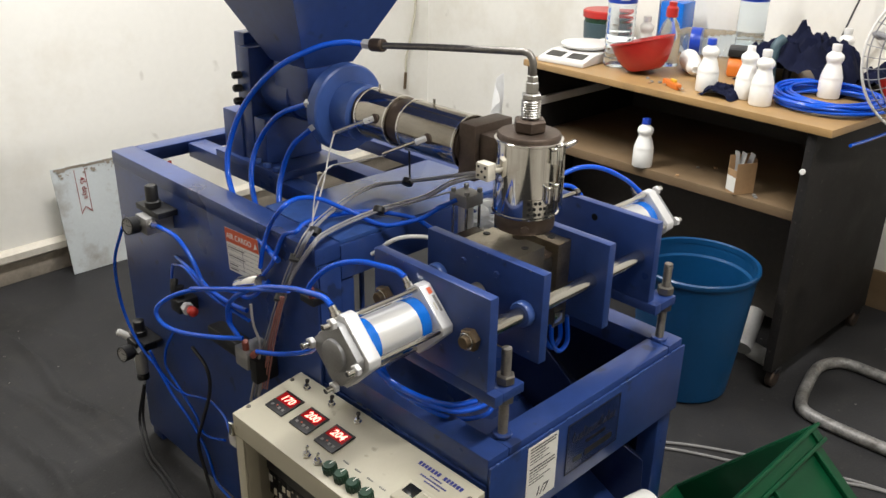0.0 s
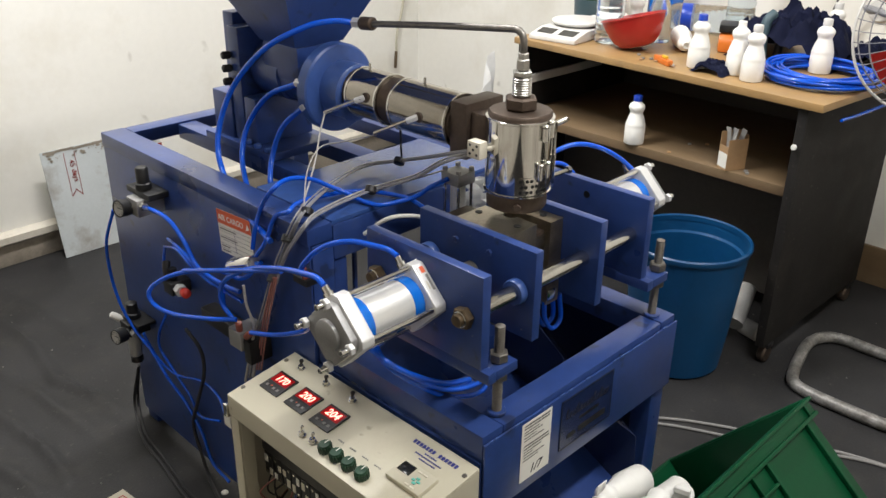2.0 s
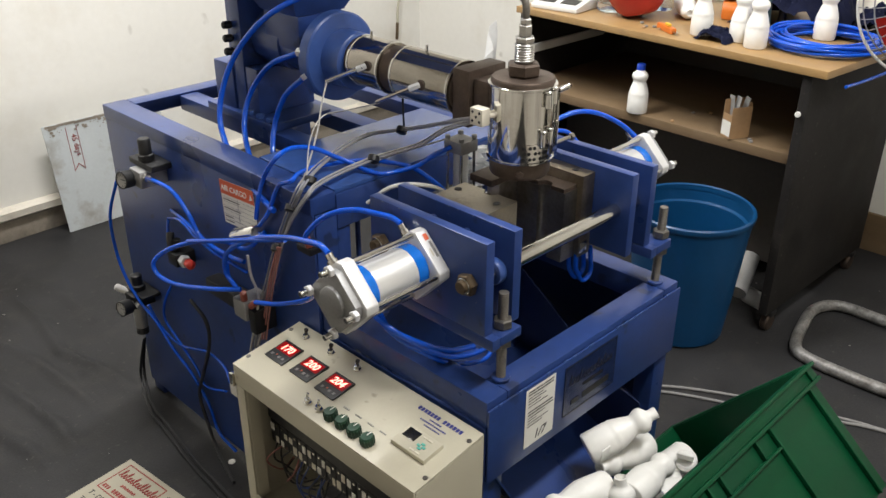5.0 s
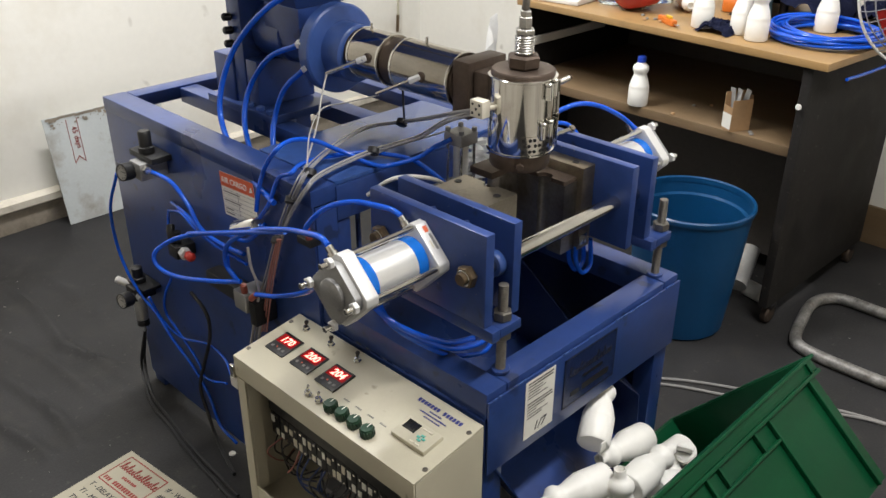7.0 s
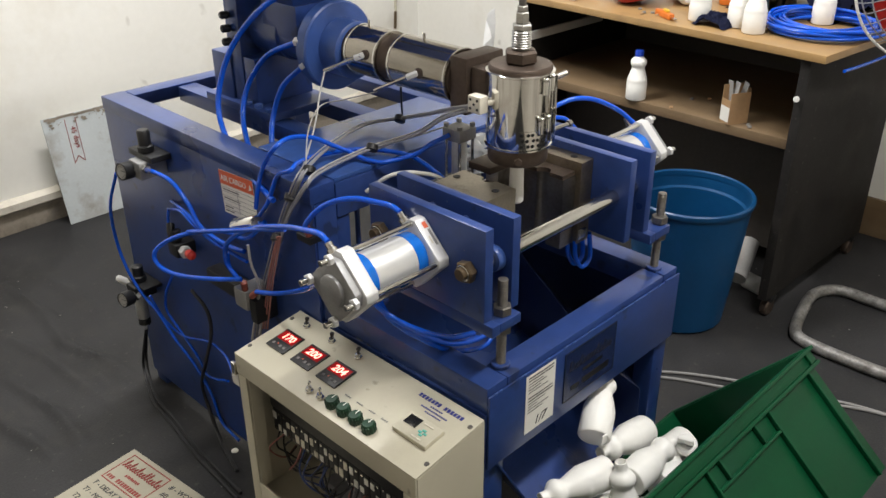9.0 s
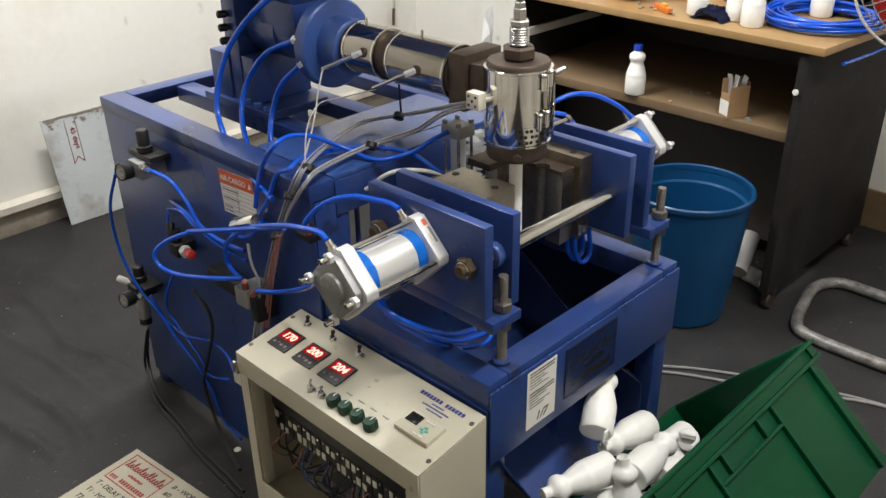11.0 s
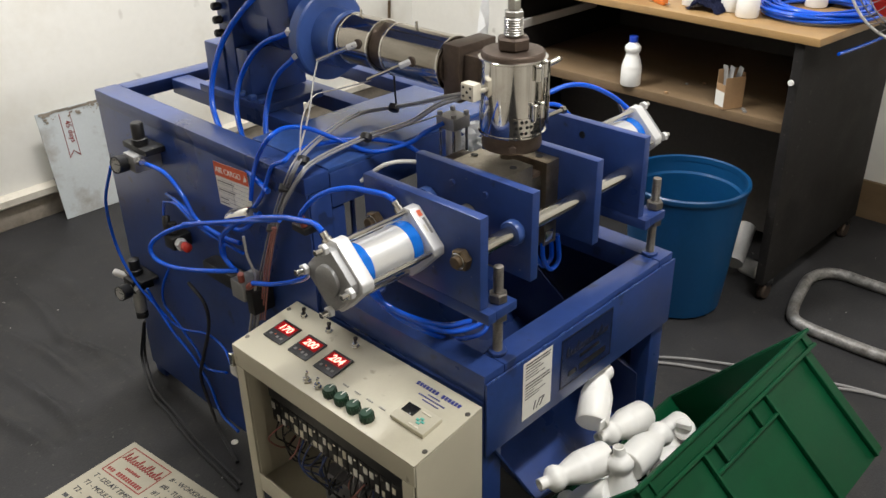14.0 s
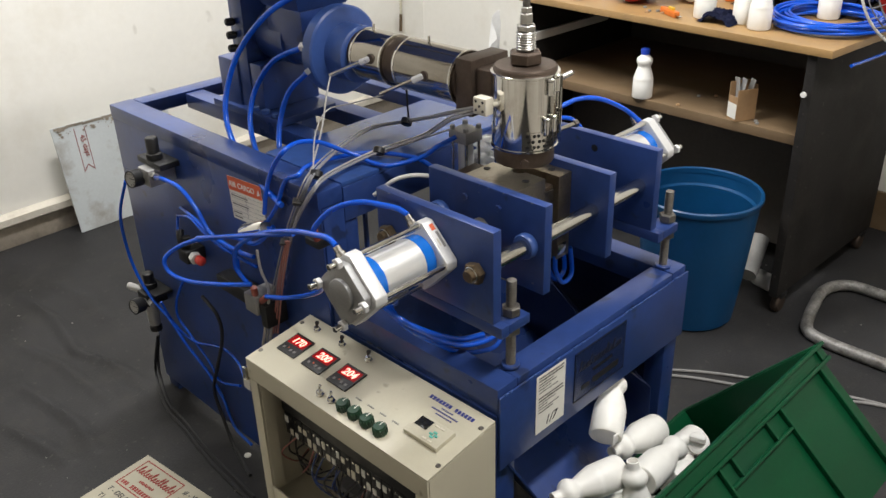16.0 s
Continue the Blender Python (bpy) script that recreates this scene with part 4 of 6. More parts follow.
    lower = [(0.165, 0.184, 0.873), (0.173, 0.255, 0.84), (0.2, 0.343, 0.785), (0.187, 0.394, 0.76), (0.158, 0.418, 0.75), (0.084, 0.41, 0.75), (0.007, 0.38, 0.757), (-0.026, 0.365, 0.752), (-0.027, 0.417, 0.688), (-0.03, 0.449, 0.626), (-0.03, 0.476, 0.561), (-0.03, 0.519, 0.473), (-0.03, 0.552, 0.384)]
    for line, spread, r, material in ((upper, (0.0, 0.0, 0.0), 0.0023, GREY_CABLE), (upper, (0.003, -0.005, 0.003), 0.0018, GREY_CABLE), (upper, (-0.002, 0.005, 0.002), 0.0013, SILVER_CABLE),
                                      (lower, (0.0, 0.0, 0.0), 0.0022, GREY_CABLE), (lower, (0.003, 0.004, 0.003), 0.0018, SILVER_CABLE), (lower, (-0.002, -0.004, 0.001), 0.0018, GREY_CABLE)):
        cable([tuple(a + b for a, b in zip(p, spread)) for p in line], r, material)
    cable([(0.276, 0.354, 0.775), (0.247, 0.393, 0.757), (0.215, 0.408, 0.752), (0.156, 0.412, 0.748)], 0.0016, SILVER_CABLE)
    cable([(0.272, 0.461, 0.770), (0.262, 0.452, 0.800), (0.250, 0.440, 0.848)], 0.002, RUBBER)
    cable([(-0.037, 0.446, 0.638), (-0.040, 0.467, 0.583), (-0.038, 0.494, 0.516), (-0.030, 0.537, 0.410)], 0.0016, RED_CABLE)
    cable([(-0.037, 0.441, 0.640), (-0.040, 0.460, 0.586), (-0.038, 0.487, 0.519), (-0.030, 0.529, 0.414)], 0.0016, RED_CABLE)
    cable([(-0.037, 0.436, 0.641), (-0.040, 0.453, 0.588), (-0.038, 0.479, 0.522), (-0.030, 0.521, 0.417)], 0.0016, RED_CABLE)
    cable([(-0.050, 0.521, 0.600), (-0.050, 0.517, 0.562), (-0.045, 0.508, 0.519), (-0.040, 0.537, 0.451), (-0.030, 0.581, 0.363)], 0.0026, SILVER_CABLE)
    cable([(0.186, 0.470, 0.898), (0.150, 0.529, 0.868)], 0.004, STEEL)
    cable([(0.150, 0.527, 0.869), (0.120, 0.506, 0.839), (0.090, 0.482, 0.806), (0.050, 0.452, 0.777), (0.000, 0.416, 0.748)], 0.0016, SILVER_CABLE)
    cable([(0.186, 0.338, 0.892), (0.155, 0.402, 0.858)], 0.0032, STEEL)
    cable([(0.160, 0.401, 0.855), (0.140, 0.462, 0.833), (0.110, 0.494, 0.821), (0.060, 0.466, 0.797), (0.000, 0.399, 0.767)], 0.0012, SILVER_CABLE)
    cable([(-0.025, 0.803, 0.383), (-0.03, 0.742, 0.362), (-0.03, 0.739, 0.308), (-0.025, 0.791, 0.209), (-0.02, 0.835, 0.123), (-0.02, 0.816, 0.054), (-0.03, 0.769, 0.006), (-0.06, 0.66, 0.005)], 0.004, RUBBER)
    cable([(-0.02, 1.069, 0.173), (-0.018, 1.112, 0.051), (-0.05, 1.023, 0.012), (-0.062, 0.921, 0.005), (-0.08, 0.793, 0.005), (-0.088, 0.668, 0.005), (-0.092, 0.598, 0.005)], 0.0036, RUBBER)
    cable([(-0.025, 1.062, 0.173), (-0.028, 1.112, 0.045), (-0.062, 1.013, 0.008), (-0.075, 0.911, 0.005), (-0.093, 0.783, 0.005), (-0.102, 0.658, 0.005), (-0.106, 0.588, 0.005)], 0.0035, RUBBER)
    part("drain_hose", bm_tube([(0.10, 0.37, 0.70), (0.12, 0.33, 0.735), (0.155, 0.30, 0.738), (0.20, 0.285, 0.715), (0.22, 0.29, 0.66)], 0.0036, 10, 8), PVC, m, "white curved drain hose")
    for p, q in (((0.191, 0.466, 0.900), (0.180, 0.480, 0.893)), ((0.191, 0.333, 0.894), (0.180, 0.348, 0.886))):
        part("probe_nut", bm_hex(p, q, 0.0056), ALU, m)
    for y, z in ((0.464, 0.900), (0.331, 0.894)):
        part("probe_socket", bm_cyl((0.1935, y, z), (0.1885, y, z), 0.0088, 18, 0.001), BROWN, m)
    # push-in fittings at the hose ends
    for p, q in (((0.162, 0.606, 0.904), (0.165, 0.625, 0.900)), ((0.162, 0.596, 0.866), (0.165, 0.612, 0.857))):
        part("hose_fitting", bm_hex(p, q, 0.0088), ALU, m)
    for p in ((-0.024, 0.415, 0.715), (0.005, 0.398, 0.760), (0.263, 0.458, 0.768), (0.158, 0.418, 0.751), (-0.032, 0.455, 0.63)):
        part("cable_tie", bm_lathe([(0.009, -0.006), (0.0105, -0.005), (0.0105, 0.005), (0.009, 0.006)], p, (0.6, 0.3, 0.7), 12), BLACK, m)


def pneumatics(m):
    """Regulators, gauges, valves and labels on the side panel."""
    def gauge(c, parent):
        d = Vector((-0.95, -0.20, 0.12)).normalized()
        c = Vector(c)
        g = part("gauge", bm_lathe([(0.010, -0.024), (0.0165, -0.022), (0.0175, -0.016), (0.0175, 0.002), (0.0155, 0.003), (0.0150, 0.0), (0.0, 0.0)], c, d, 32), BLACK, parent, "round black pressure gauge with white dial")
        part("dial", bm_cyl(c + d * 0.0003, c + d * 0.0009, 0.0148, 28), DIAL, g)
        a, b, _ = axes_of(d)
        for k in range(9):
            w = k * math.pi / 6 - 0.6
            e = a * math.cos(w) + b * math.sin(w)
            part("dial_mark", bm_cyl(c + d * 0.0013 + e * 0.0095, c + d * 0.0013 + e * 0.0128, 0.0006, 5), INK, g)
        part("needle", bm_cyl(c + d * 0.0015 - a * 0.003, c + d * 0.0015 + (a * 0.6 + b * 0.8) * 0.010, 0.0007, 5), INK, g)

    reg = part("regulator", bm_box(-0.066, -0.0065, 0.856, 0.900, 0.627, 0.663, 0.004), ALU_DARK, m, "grey air pressure regulator with black knob")
    part("bracket", bm_box(-0.05, -0.0065, 0.835, 0.925, 0.6635, 0.676, 0.002), BLACK, reg)
    part("knob", bm_lathe([(0.010, 0), (0.016, 0.001), (0.016, 0.012), (0.0125, 0.014), (0.0125, 0.042), (0.010, 0.045)], (-0.036, 0.878, 0.6765), (0, 0, 1), 24), BLACK, reg)
    part("port", bm_hex((-0.056, 0.8555, 0.652), (-0.058, 0.838, 0.655), 0.0085), STEEL, reg)
    part("gauge_stem", bm_cyl((-0.066, 0.880, 0.645), (-0.0735, 0.881, 0.6455), 0.006, 12), STEEL, reg)
    gauge((-0.088, 0.888, 0.645), reg)
    reg = part("regulator", bm_box(-0.058, -0.0065, 1.005, 1.048, 0.287, 0.318, 0.004), BLACK, m, "black air filter regulator with clear bowl")
    part("bracket", bm_box(-0.05, -0.0065, 0.975, 1.060, 0.3185, 0.326, 0.002), BLACK, reg)
    part("knob", bm_lathe([(0.010, 0), (0.016, 0.001), (0.016, 0.012), (0.0125, 0.014), (0.0125, 0.036), (0.010, 0.038)], (-0.036, 1.022, 0.3265), (0, 0, 1), 24), BLACK, reg)
    part("port", bm_hex((-0.05, 1.0045, 0.302), (-0.052, 0.988, 0.300), 0.0085), ALU_DARK, reg)
    part("gauge_stem", bm_cyl((-0.0585, 1.012, 0.304), (-0.0735, 1.004, 0.304), 0.006, 12), ALU_DARK, reg)
    gauge((-0.088, 1.006, 0.303), reg)
    bowl_part = part("filter_bowl", bm_lathe([(0.013, 0), (0.0135, 0.002), (0.0150, 0.056), (0.014, 0.058)], (-0.040, 1.026, 0.2285), (0, 0, 1), 24), ALU_DARK, reg, "grey translucent filter bowl")
    part("drain_cock", bm_lathe([(0.006, 0), (0.014, 0.001), (0.014, 0.012), (0.010, 0.016)], (-0.040, 1.026, 0.212), (0, 0, 1), 20), BLACK, bowl_part)
    part("silencer", bm_lathe([(0.003, 0.0), (0.007, 0.002), (0.008, 0.008), (0.008, 0.036), (0.006, 0.040)], (-0.070, 1.064, 0.331), (0.03, -0.02, -0.024), 16), PVC, reg, "white plastic silencer")
    # hand valve with red button
    v = part("hand_valve", bm_box(-0.05, -0.0065, 0.79, 0.825, 0.472, 0.50, 0.003), BLACK, m, "push button valve with red cap")
    part("valve_nut", bm_hex((-0.035, 0.789, 0.486), (-0.04, 0.768, 0.489), 0.0125), ALU, v)
    part("red_cap", bm_lathe([(0.008, 0), (0.0095, 0.002), (0.0095, 0.015), (0.006, 0.018), (0, 0.021)], (-0.04, 0.762, 0.491), (-0.1, -1, 0.1), 20), RED_KNOB, v)
    part("elbow", bm_tube([(-0.04, 0.82, 0.50), (-0.04, 0.822, 0.52), (-0.034, 0.83, 0.532)], 0.008, 10, 4), BLACK, v)
    part("fitting", bm_hex((-0.034, 0.81, 0.502), (-0.034, 0.81, 0.525), 0.009), BLACK, v)
    # solenoid valve
    sv = part("solenoid_valve", bm_box(-0.060, -0.0065, 0.533, 0.572, 0.462, 0.500, 0.003), ALU_DARK, m, "grey solenoid air valve")
    part("coil", bm_box(-0.055, -0.008, 0.512, 0.5325, 0.440, 0.488, 0.003), BLACK, sv)
    part("coil", bm_box(-0.042, -0.008, 0.580, 0.70, 0.452, 0.484, 0.006), BLACK, sv)
    part("push_fitting", bm_cyl((-0.052, 0.545, 0.5005), (-0.056, 0.540, 0.520), 0.0062, 14, 0.001), ORANGE_FIT, sv)
    part("push_fitting", bm_cyl((-0.052, 0.525, 0.495), (-0.052, 0.508, 0.510), 0.0060, 14, 0.001), ORANGE_FIT, sv)
    # silencer of the exhaust line
    part("exhaust_silencer", bm_lathe([(0.006, 0), (0.014, 0.002), (0.0155, 0.006), (0.0155, 0.075), (0.013, 0.08), (0.008, 0.081)], (-0.03, 0.588, 0.606), (0, -0.88, 0.38), 28), CHROME, m, "bright metal exhaust silencer")
    part("push_fitting", bm_cyl((-0.03, 0.59, 0.603), (-0.03, 0.576, 0.611), 0.009, 14, 0.001), BRASS, m)
    part("push_fitting", bm_cyl((-0.034, 0.358, 0.668), (-0.037, 0.361, 0.686), 0.006, 14, 0.001), ORANGE_FIT, m)
    part("speed_valve", bm_box(-0.040, -0.007, 0.350, 0.386, 0.655, 0.6675, 0.002), BLACK, m)
    # freight label
    lm = basis((-0.0067, 0.655, 0.607), (0, -1, 0.06), (0, 0.05, 1))
    lab = part("freight_label", bm_box(0, 0.108, 0, 0.085, 0, 0.0006, m=lm), PAPER, m, "white freight label with orange heading")
    part("heading", bm_box(0, 0.108, 0.058, 0.085, 0.0007, 0.0011, m=lm), ORANGE_PRINT, lab)
    writing("heading_text", "AIR CARGO", 0.0155, lm @ pose(0.004, 0.0655, 0.0013), PAPER, lab)
    arrow = bm_prism([(0.094, 0.064), (0.1045, 0.067), (0.100, 0.077)], 0.0013, 0.0017)
    bmesh.ops.transform(arrow, matrix=lm, verts=arrow.verts[:])
    part("arrow", arrow, PAPER, lab)
    rng = random.Random(2)
    bars("fine_print", [(0.005, 0.047 - 0.0085 * k, 0.025 + 0.03 * rng.random(), 0.0024) for k in (0, 2, 4, 5)], lm @ pose(0, 0, 0.0007), FADED_INK, lab)
    bars("fine_print", [(0.002, 0.052 - 0.0085 * k, 0.104, 0.0005) for k in range(6)] + [(0.052, 0.008, 0.0008, 0.046)], lm @ pose(0, 0, 0.0007), GREY_CABLE, lab)
    # apron labels
    am = basis((0.082, -0.0063, 0.402), (1, 0, 0), (0, 0, 1))
    tag = part("packing_tag", bm_box(0, 0.072, 0, 0.110, 0, 0.0006, m=am), PAPER, m, "white paper packing tag with black print")
    words, rw = [], random.Random(17)
    for k in range(13):
        if k == 6:
            continue
        x, y, tall = 0.006, 0.1035 - 0.0054 * k, 0.0021 if k in (0, 1, 7, 8) else 0.0013
        stop = 0.064 if k in (0, 1, 7, 8) else rw.uniform(0.026, 0.052)
        while x < stop:
            w = rw.uniform(0.003, 0.009)
            words.append((x, y + rw.uniform(-0.0003, 0.0003), min(w, 0.067 - x), tall))
            x += w + 0.0014
    bars("fine_print", words, am @ pose(0, 0, 0.0007), INK, tag)
    writing("handwriting", "1/7", 0.023, am @ pose(0.022, 0.008, 0.0008), INK, tag, shear=0.3)
    om = basis((0.179, -0.0063, 0.410), (1, 0, 0), (0, 0, 1))
    plate = part("stencilled_sign", bm_box(0, 0.142, 0, 0.096, 0, 0.0008, m=om), BLUE_DARK, m, "dark stencilled maker sign within a thin border")
    bars("border", [(0, 0, 0.142, 0.0016), (0, 0.0944, 0.142, 0.0016), (0, 0, 0.0016, 0.096), (0.1404, 0, 0.0016, 0.096)], om @ pose(0, 0, 0.0009), BLACK, plate)
    script = bmesh.new()
    for k in range(13):
        x, h = 0.012 + k * 0.0092, (0.020 if k in (0, 3, 8, 10) else 0.011)
        bm_tube([(x, 0.056, 0), (x + 0.005, 0.056 + h * 0.6, 0), (x + 0.007, 0.056 + h, 0), (x + 0.003, 0.056 + h * 0.5, 0), (x + 0.008, 0.056, 0)], 0.0009, 5, 3, bm=script)
    bmesh.ops.transform(script, matrix=om @ pose(0, 0, 0.0012), verts=script.verts[:])
    part("script_mark", script, BLACK, plate)
    bars("fine_print", [(0.05, 0.040, 0.055, 0.006), (0.02, 0.016, 0.022, 0.009), (0.05, 0.015, 0.075, 0.012)], om @ pose(0, 0, 0.0009), BLACK, plate)


# ---- control box ----
def control_box():
    Y0, Y1, XB, XF, ZB, ZF = -0.004, 0.439, -0.0095, -0.151, 0.483, 0.462
    c = thing("control_box", "cream powder-coated electrical control box with temperature displays and green knobs", "control box")
    t = 0.012
    part("lid", bm_prism([(XB, ZB), (XF, ZF), (XF, ZF - 0.003), (XB, ZB - 0.003)], Y0, Y1, "y", 0.0008), CREAM, c)
    part("front_apron", bm_box(XF, XF + 0.003, Y0 + 0.0005, Y1 - 0.0005, ZF - 0.040, ZF - 0.0035, 0.0006), CREAM, c)
    part("end_panel", bm_prism([(XB, ZB - 0.004), (XF + 0.004, ZF - 0.004), (XF + 0.004, 0.0), (XB, 0.0)], Y0, Y0 + 0.003, "y"), CREAM, c)
    part("end_panel", bm_prism([(XB, ZB - 0.004), (XF + 0.004, ZF - 0.004), (XF + 0.004, 0.15), (XB, 0.15)], Y1 - 0.003, Y1, "y"), CREAM, c)
    part("back_panel", bm_box(XB - 0.003, XB, Y0 + 0.004, Y1 - 0.004, 0.15, ZB - 0.006), CREAM, c)
    part("floor_panel", bm_box(XF + 0.005, XB - 0.004, Y0 + 0.004, Y1 - 0.004, 0.150, 0.153), CREAM, c)
    for y in (Y0 + 0.0035, Y1 - 0.0265):
        part("post", bm_box(XF, XF + 0.003, y, y + 0.023, 0.001, ZF - 0.041, 0.0006), CREAM, c)
    part("post_flange", bm_box(XF + 0.0035, XF + 0.026, Y1 - 0.029, Y1 - 0.0265, 0.18, ZF - 0.041, 0.0006), CREAM, c)
    part("bottom_rail", bm_box(XF, XF + 0.003, Y0 + 0.027, Y1 - 0.027, 0.150, 0.190, 0.0006), CREAM, c)
    part("foot", bm_box(XB - 0.03, XB, Y1 - 0.03, Y1 - 0.004, 0.0, 0.149, 0.001), CREAM, c)
    up = Vector((XB - XF, 0, ZB - ZF))
    pm = basis((XF, Y1, ZF), (0, -1, 0), up)          # x along the panel, y up the slope
    # temperature controllers
    for k, (yy, num) in enumerate(((0.388, "170"), (0.320, "200"), (0.253, "204"))):
        dm = pm @ pose(Y1 - yy, 0.0715, 0.0002)
        ob = part("temperature_display", bm_box(-0.024, 0.024, -0.024, 0.024, 0, 0.0028, 0.0010, m=dm), BLACK, c, "black temperature controller with lit red digits")
        part("window", bm_box(-0.0205, 0.0205, -0.0025, 0.019, 0.0029, 0.0034, m=dm), RED_WINDOW, ob)
        writing("digits", num, 0.0195, dm @ pose(0, 0.0018, 0.0037), DIGIT, ob, 0.0002, align="CENTER", shear=0.12, bold=0.0005)
        for j, x in enumerate((-0.014, 0.004, 0.014)):
            part("key", bm_box(x - 0.0026, x + 0.0026, -0.0165, -0.0115, 0.0029, 0.0036, 0.0003, m=dm), (FADED_INK, FADED_INK, FADED_INK)[j], ob)
        part("indicator", bm_box(-0.006, -0.0035, -0.0125, -0.010, 0.0029, 0.0034, m=dm), ORANGE_PRINT, ob)
    # toggle switches
    def toggle(yy, xx, dark):
        tm = pm @ pose(Y1 - yy, (xx - XF) * 1.01, 0.0002)
        tg = part("toggle_switch", bm_hex((0, 0, 0), (0, 0, 0.003), 0.0072), STEEL, c, "small chrome toggle switch")
        tg.data.transform(tm)
        for name, bm, mt in (("collar", bm_cyl((0, 0, 0.003), (0, 0, 0.008), 0.0045, 14), STEEL),
                             ("lever", bm_lathe([(0.0016, 0), (0.0026, 0.005), (0.0040, 0.009), (0.0034, 0.0115), (0.0015, 0.0125)] if dark else [(0.0014, 0), (0.002, 0.007), (0.0026, 0.010), (0.0015, 0.0115)], (0, 0, 0.007), (0.05, 0.35, 1), 10), BLACK if dark else STEEL)):
            bmesh.ops.transform(bm, matrix=tm, verts=bm.verts[:])
            part(name, bm, mt, tg)
    for yy, xx, dark in ((0.391, -0.031, 1), (0.323, -0.031, 1), (0.256, -0.030, 1), (0.258, -0.131, 0), (0.232, -0.130, 0)):
        toggle(yy, xx, dark)
    # green knobs
    for yy in (0.202, 0.175, 0.147, 0.117):
        km = pm @ pose(Y1 - yy, 0.0225, 0.0002)
        bm = bm_lathe([(0.0095, 0), (0.0105, 0.0015), (0.0098, 0.013), (0.0085, 0.0150), (0.0, 0.0153)], (0, 0, 0), (0, 0, 1), 28)
        for j in range(14):
            a = j * math.pi / 7
            bm_box(-0.0008, 0.0008, -0.0115, -0.0095, 0.001, 0.0125, m=Matrix.Rotation(a, 4, "Z"), bm=bm)
        bmesh.ops.transform(bm, matrix=km, verts=bm.verts[:])
        kn = part("knob", bm, GREEN_KNOB, c, "dark green ribbed control knob")
        part("pointer", bm_box(-0.0007, 0.0007, 0.001, 0.0082, 0.0152, 0.0157, m=km), PAPER, kn)
    # small programmable controller
    cm = pm @ pose(0.383, 0.065, 0.0002)
    plc = part("logic_controller", bm_box(-0.036, 0.036, -0.026, 0.026, 0, 0.008, 0.001, m=cm @ Matrix.Diagonal((0.95, 0.78, 1, 1))), BEIGE, c, "beige programmable controller with small screen and mint keys")
    part("screen", bm_box(-0.030, -0.004, -0.004, 0.020, 0.0081, 0.0088, 0.0003, m=cm @ Matrix.Diagonal((0.95, 0.78, 1, 1))), SCREEN, plc)
    for x, y in ((0.008, -0.004), (0.018, -0.004), (0.013, 0.002), (0.013, -0.010)):
        part("key", bm_box(x - 0.0035, x + 0.0035, y - 0.0024, y + 0.0024, 0.0081, 0.0095, 0.0006, m=cm @ Matrix.Diagonal((0.95, 0.78, 1, 1))), MINT, plc)
    for x, y in ((0.006, 0.016), (0.017, 0.016), (0.006, -0.020), (0.017, -0.020)):
        part("key", bm_box(x - 0.0045, x + 0.0045, y - 0.002, y + 0.002, 0.0081, 0.0095, 0.0006, m=cm @ Matrix.Diagonal((0.95, 0.78, 1, 1))), CERAMIC, plc)
    # print on the panel
    rp = random.Random(6)
    bars("maker_mark", [(Y1 - 0.112 + 0.0066 * k, (-0.031 - XF), 0.0046, 0.0072) for k in range(14) if k != 7] + [(Y1 - 0.1125 + 0.0066 * k, (-0.0305 - XF) + rp.uniform(0, 0.005), 0.0055, 0.0013) for k in range(14) if k != 7],
         pm @ pose(0, 0, 0.0003), BLUE_INK, c)
    bars("fine_print", [(Y1 - 0.079 + 0.0042 * k, -0.0385 - XF, 0.0030, 0.0024) for k in range(6)] + [(Y1 - 0.093 + 0.0042 * k, -0.045 - XF, 0.0031, 0.0026) for k in range(13)] + [(Y1 - 0.079 + 0.0042 * k, -0.051 - XF, 0.0031, 0.0022) for k in range(8)], pm @ pose(0, 0, 0.0003), BLUE_INK, c)
    bars("fine_print", [(Y1 - 0.208 + 0.028 * k + 0.0036 * q, -0.139 - XF, 0.0024, 0.0026) for k in range(4) for q in range(4)] + [(Y1 - 0.205 + 0.028 * k + 0.0036 * q, -0.102 - XF, 0.0024, 0.0026) for k in range(4) for q in range(4)] + [(Y1 - 0.25 + 0.004 * q, -0.104 - XF, 0.0026, 0.003) for q in range(4)],
         pm @ pose(0, 0, 0.0003), FADED_INK, c)
    for yy, xx in ((0.432, -0.032), (0.003, -0.032), (0.003, -0.122), (0.432, -0.123)):
        sm = pm @ pose(Y1 - yy, (xx - XF), 0.0003)
        bm = bm_lathe([(0.0042, 0), (0.0036, 0.0012), (0.0, 0.0016)], (0, 0, 0), (0, 0, 1), 14)
        bmesh.ops.transform(bm, matrix=sm, verts=bm.verts[:])
        part("screw", bm, RUSTY, c)
    part("latch", bm_box(-0.155, -0.140, Y1 + 0.0005, Y1 + 0.012, 0.415, 0.440, 0.002), STEEL, c)
    part("connector", bm_box(-0.150, -0.125, Y1 + 0.0005, Y1 + 0.022, 0.388, 0.414, 0.003), PVC, c)
    # terminal strips, relays and wires inside
    part("terminal_rail", bm_box(-0.075, -0.070, 0.02, 0.425, 0.290, 0.330, 0.001), STEEL, c)
    rng = random.Random(7)
    for k in range(15):
        y = 0.025 + k * 0.0262
        tb = part("terminal", bm_box(-0.104, -0.0755, y, y + 0.0245, 0.286, 0.334, 0.0015), BLACK, c)
        for q in range(2):
            if rng.random() < 0.9:
                a0, z0 = y + 0.0015 + 0.0115 * q, 0.290 + 0.021 * ((q + k) % 2) + rng.uniform(0, 0.003)
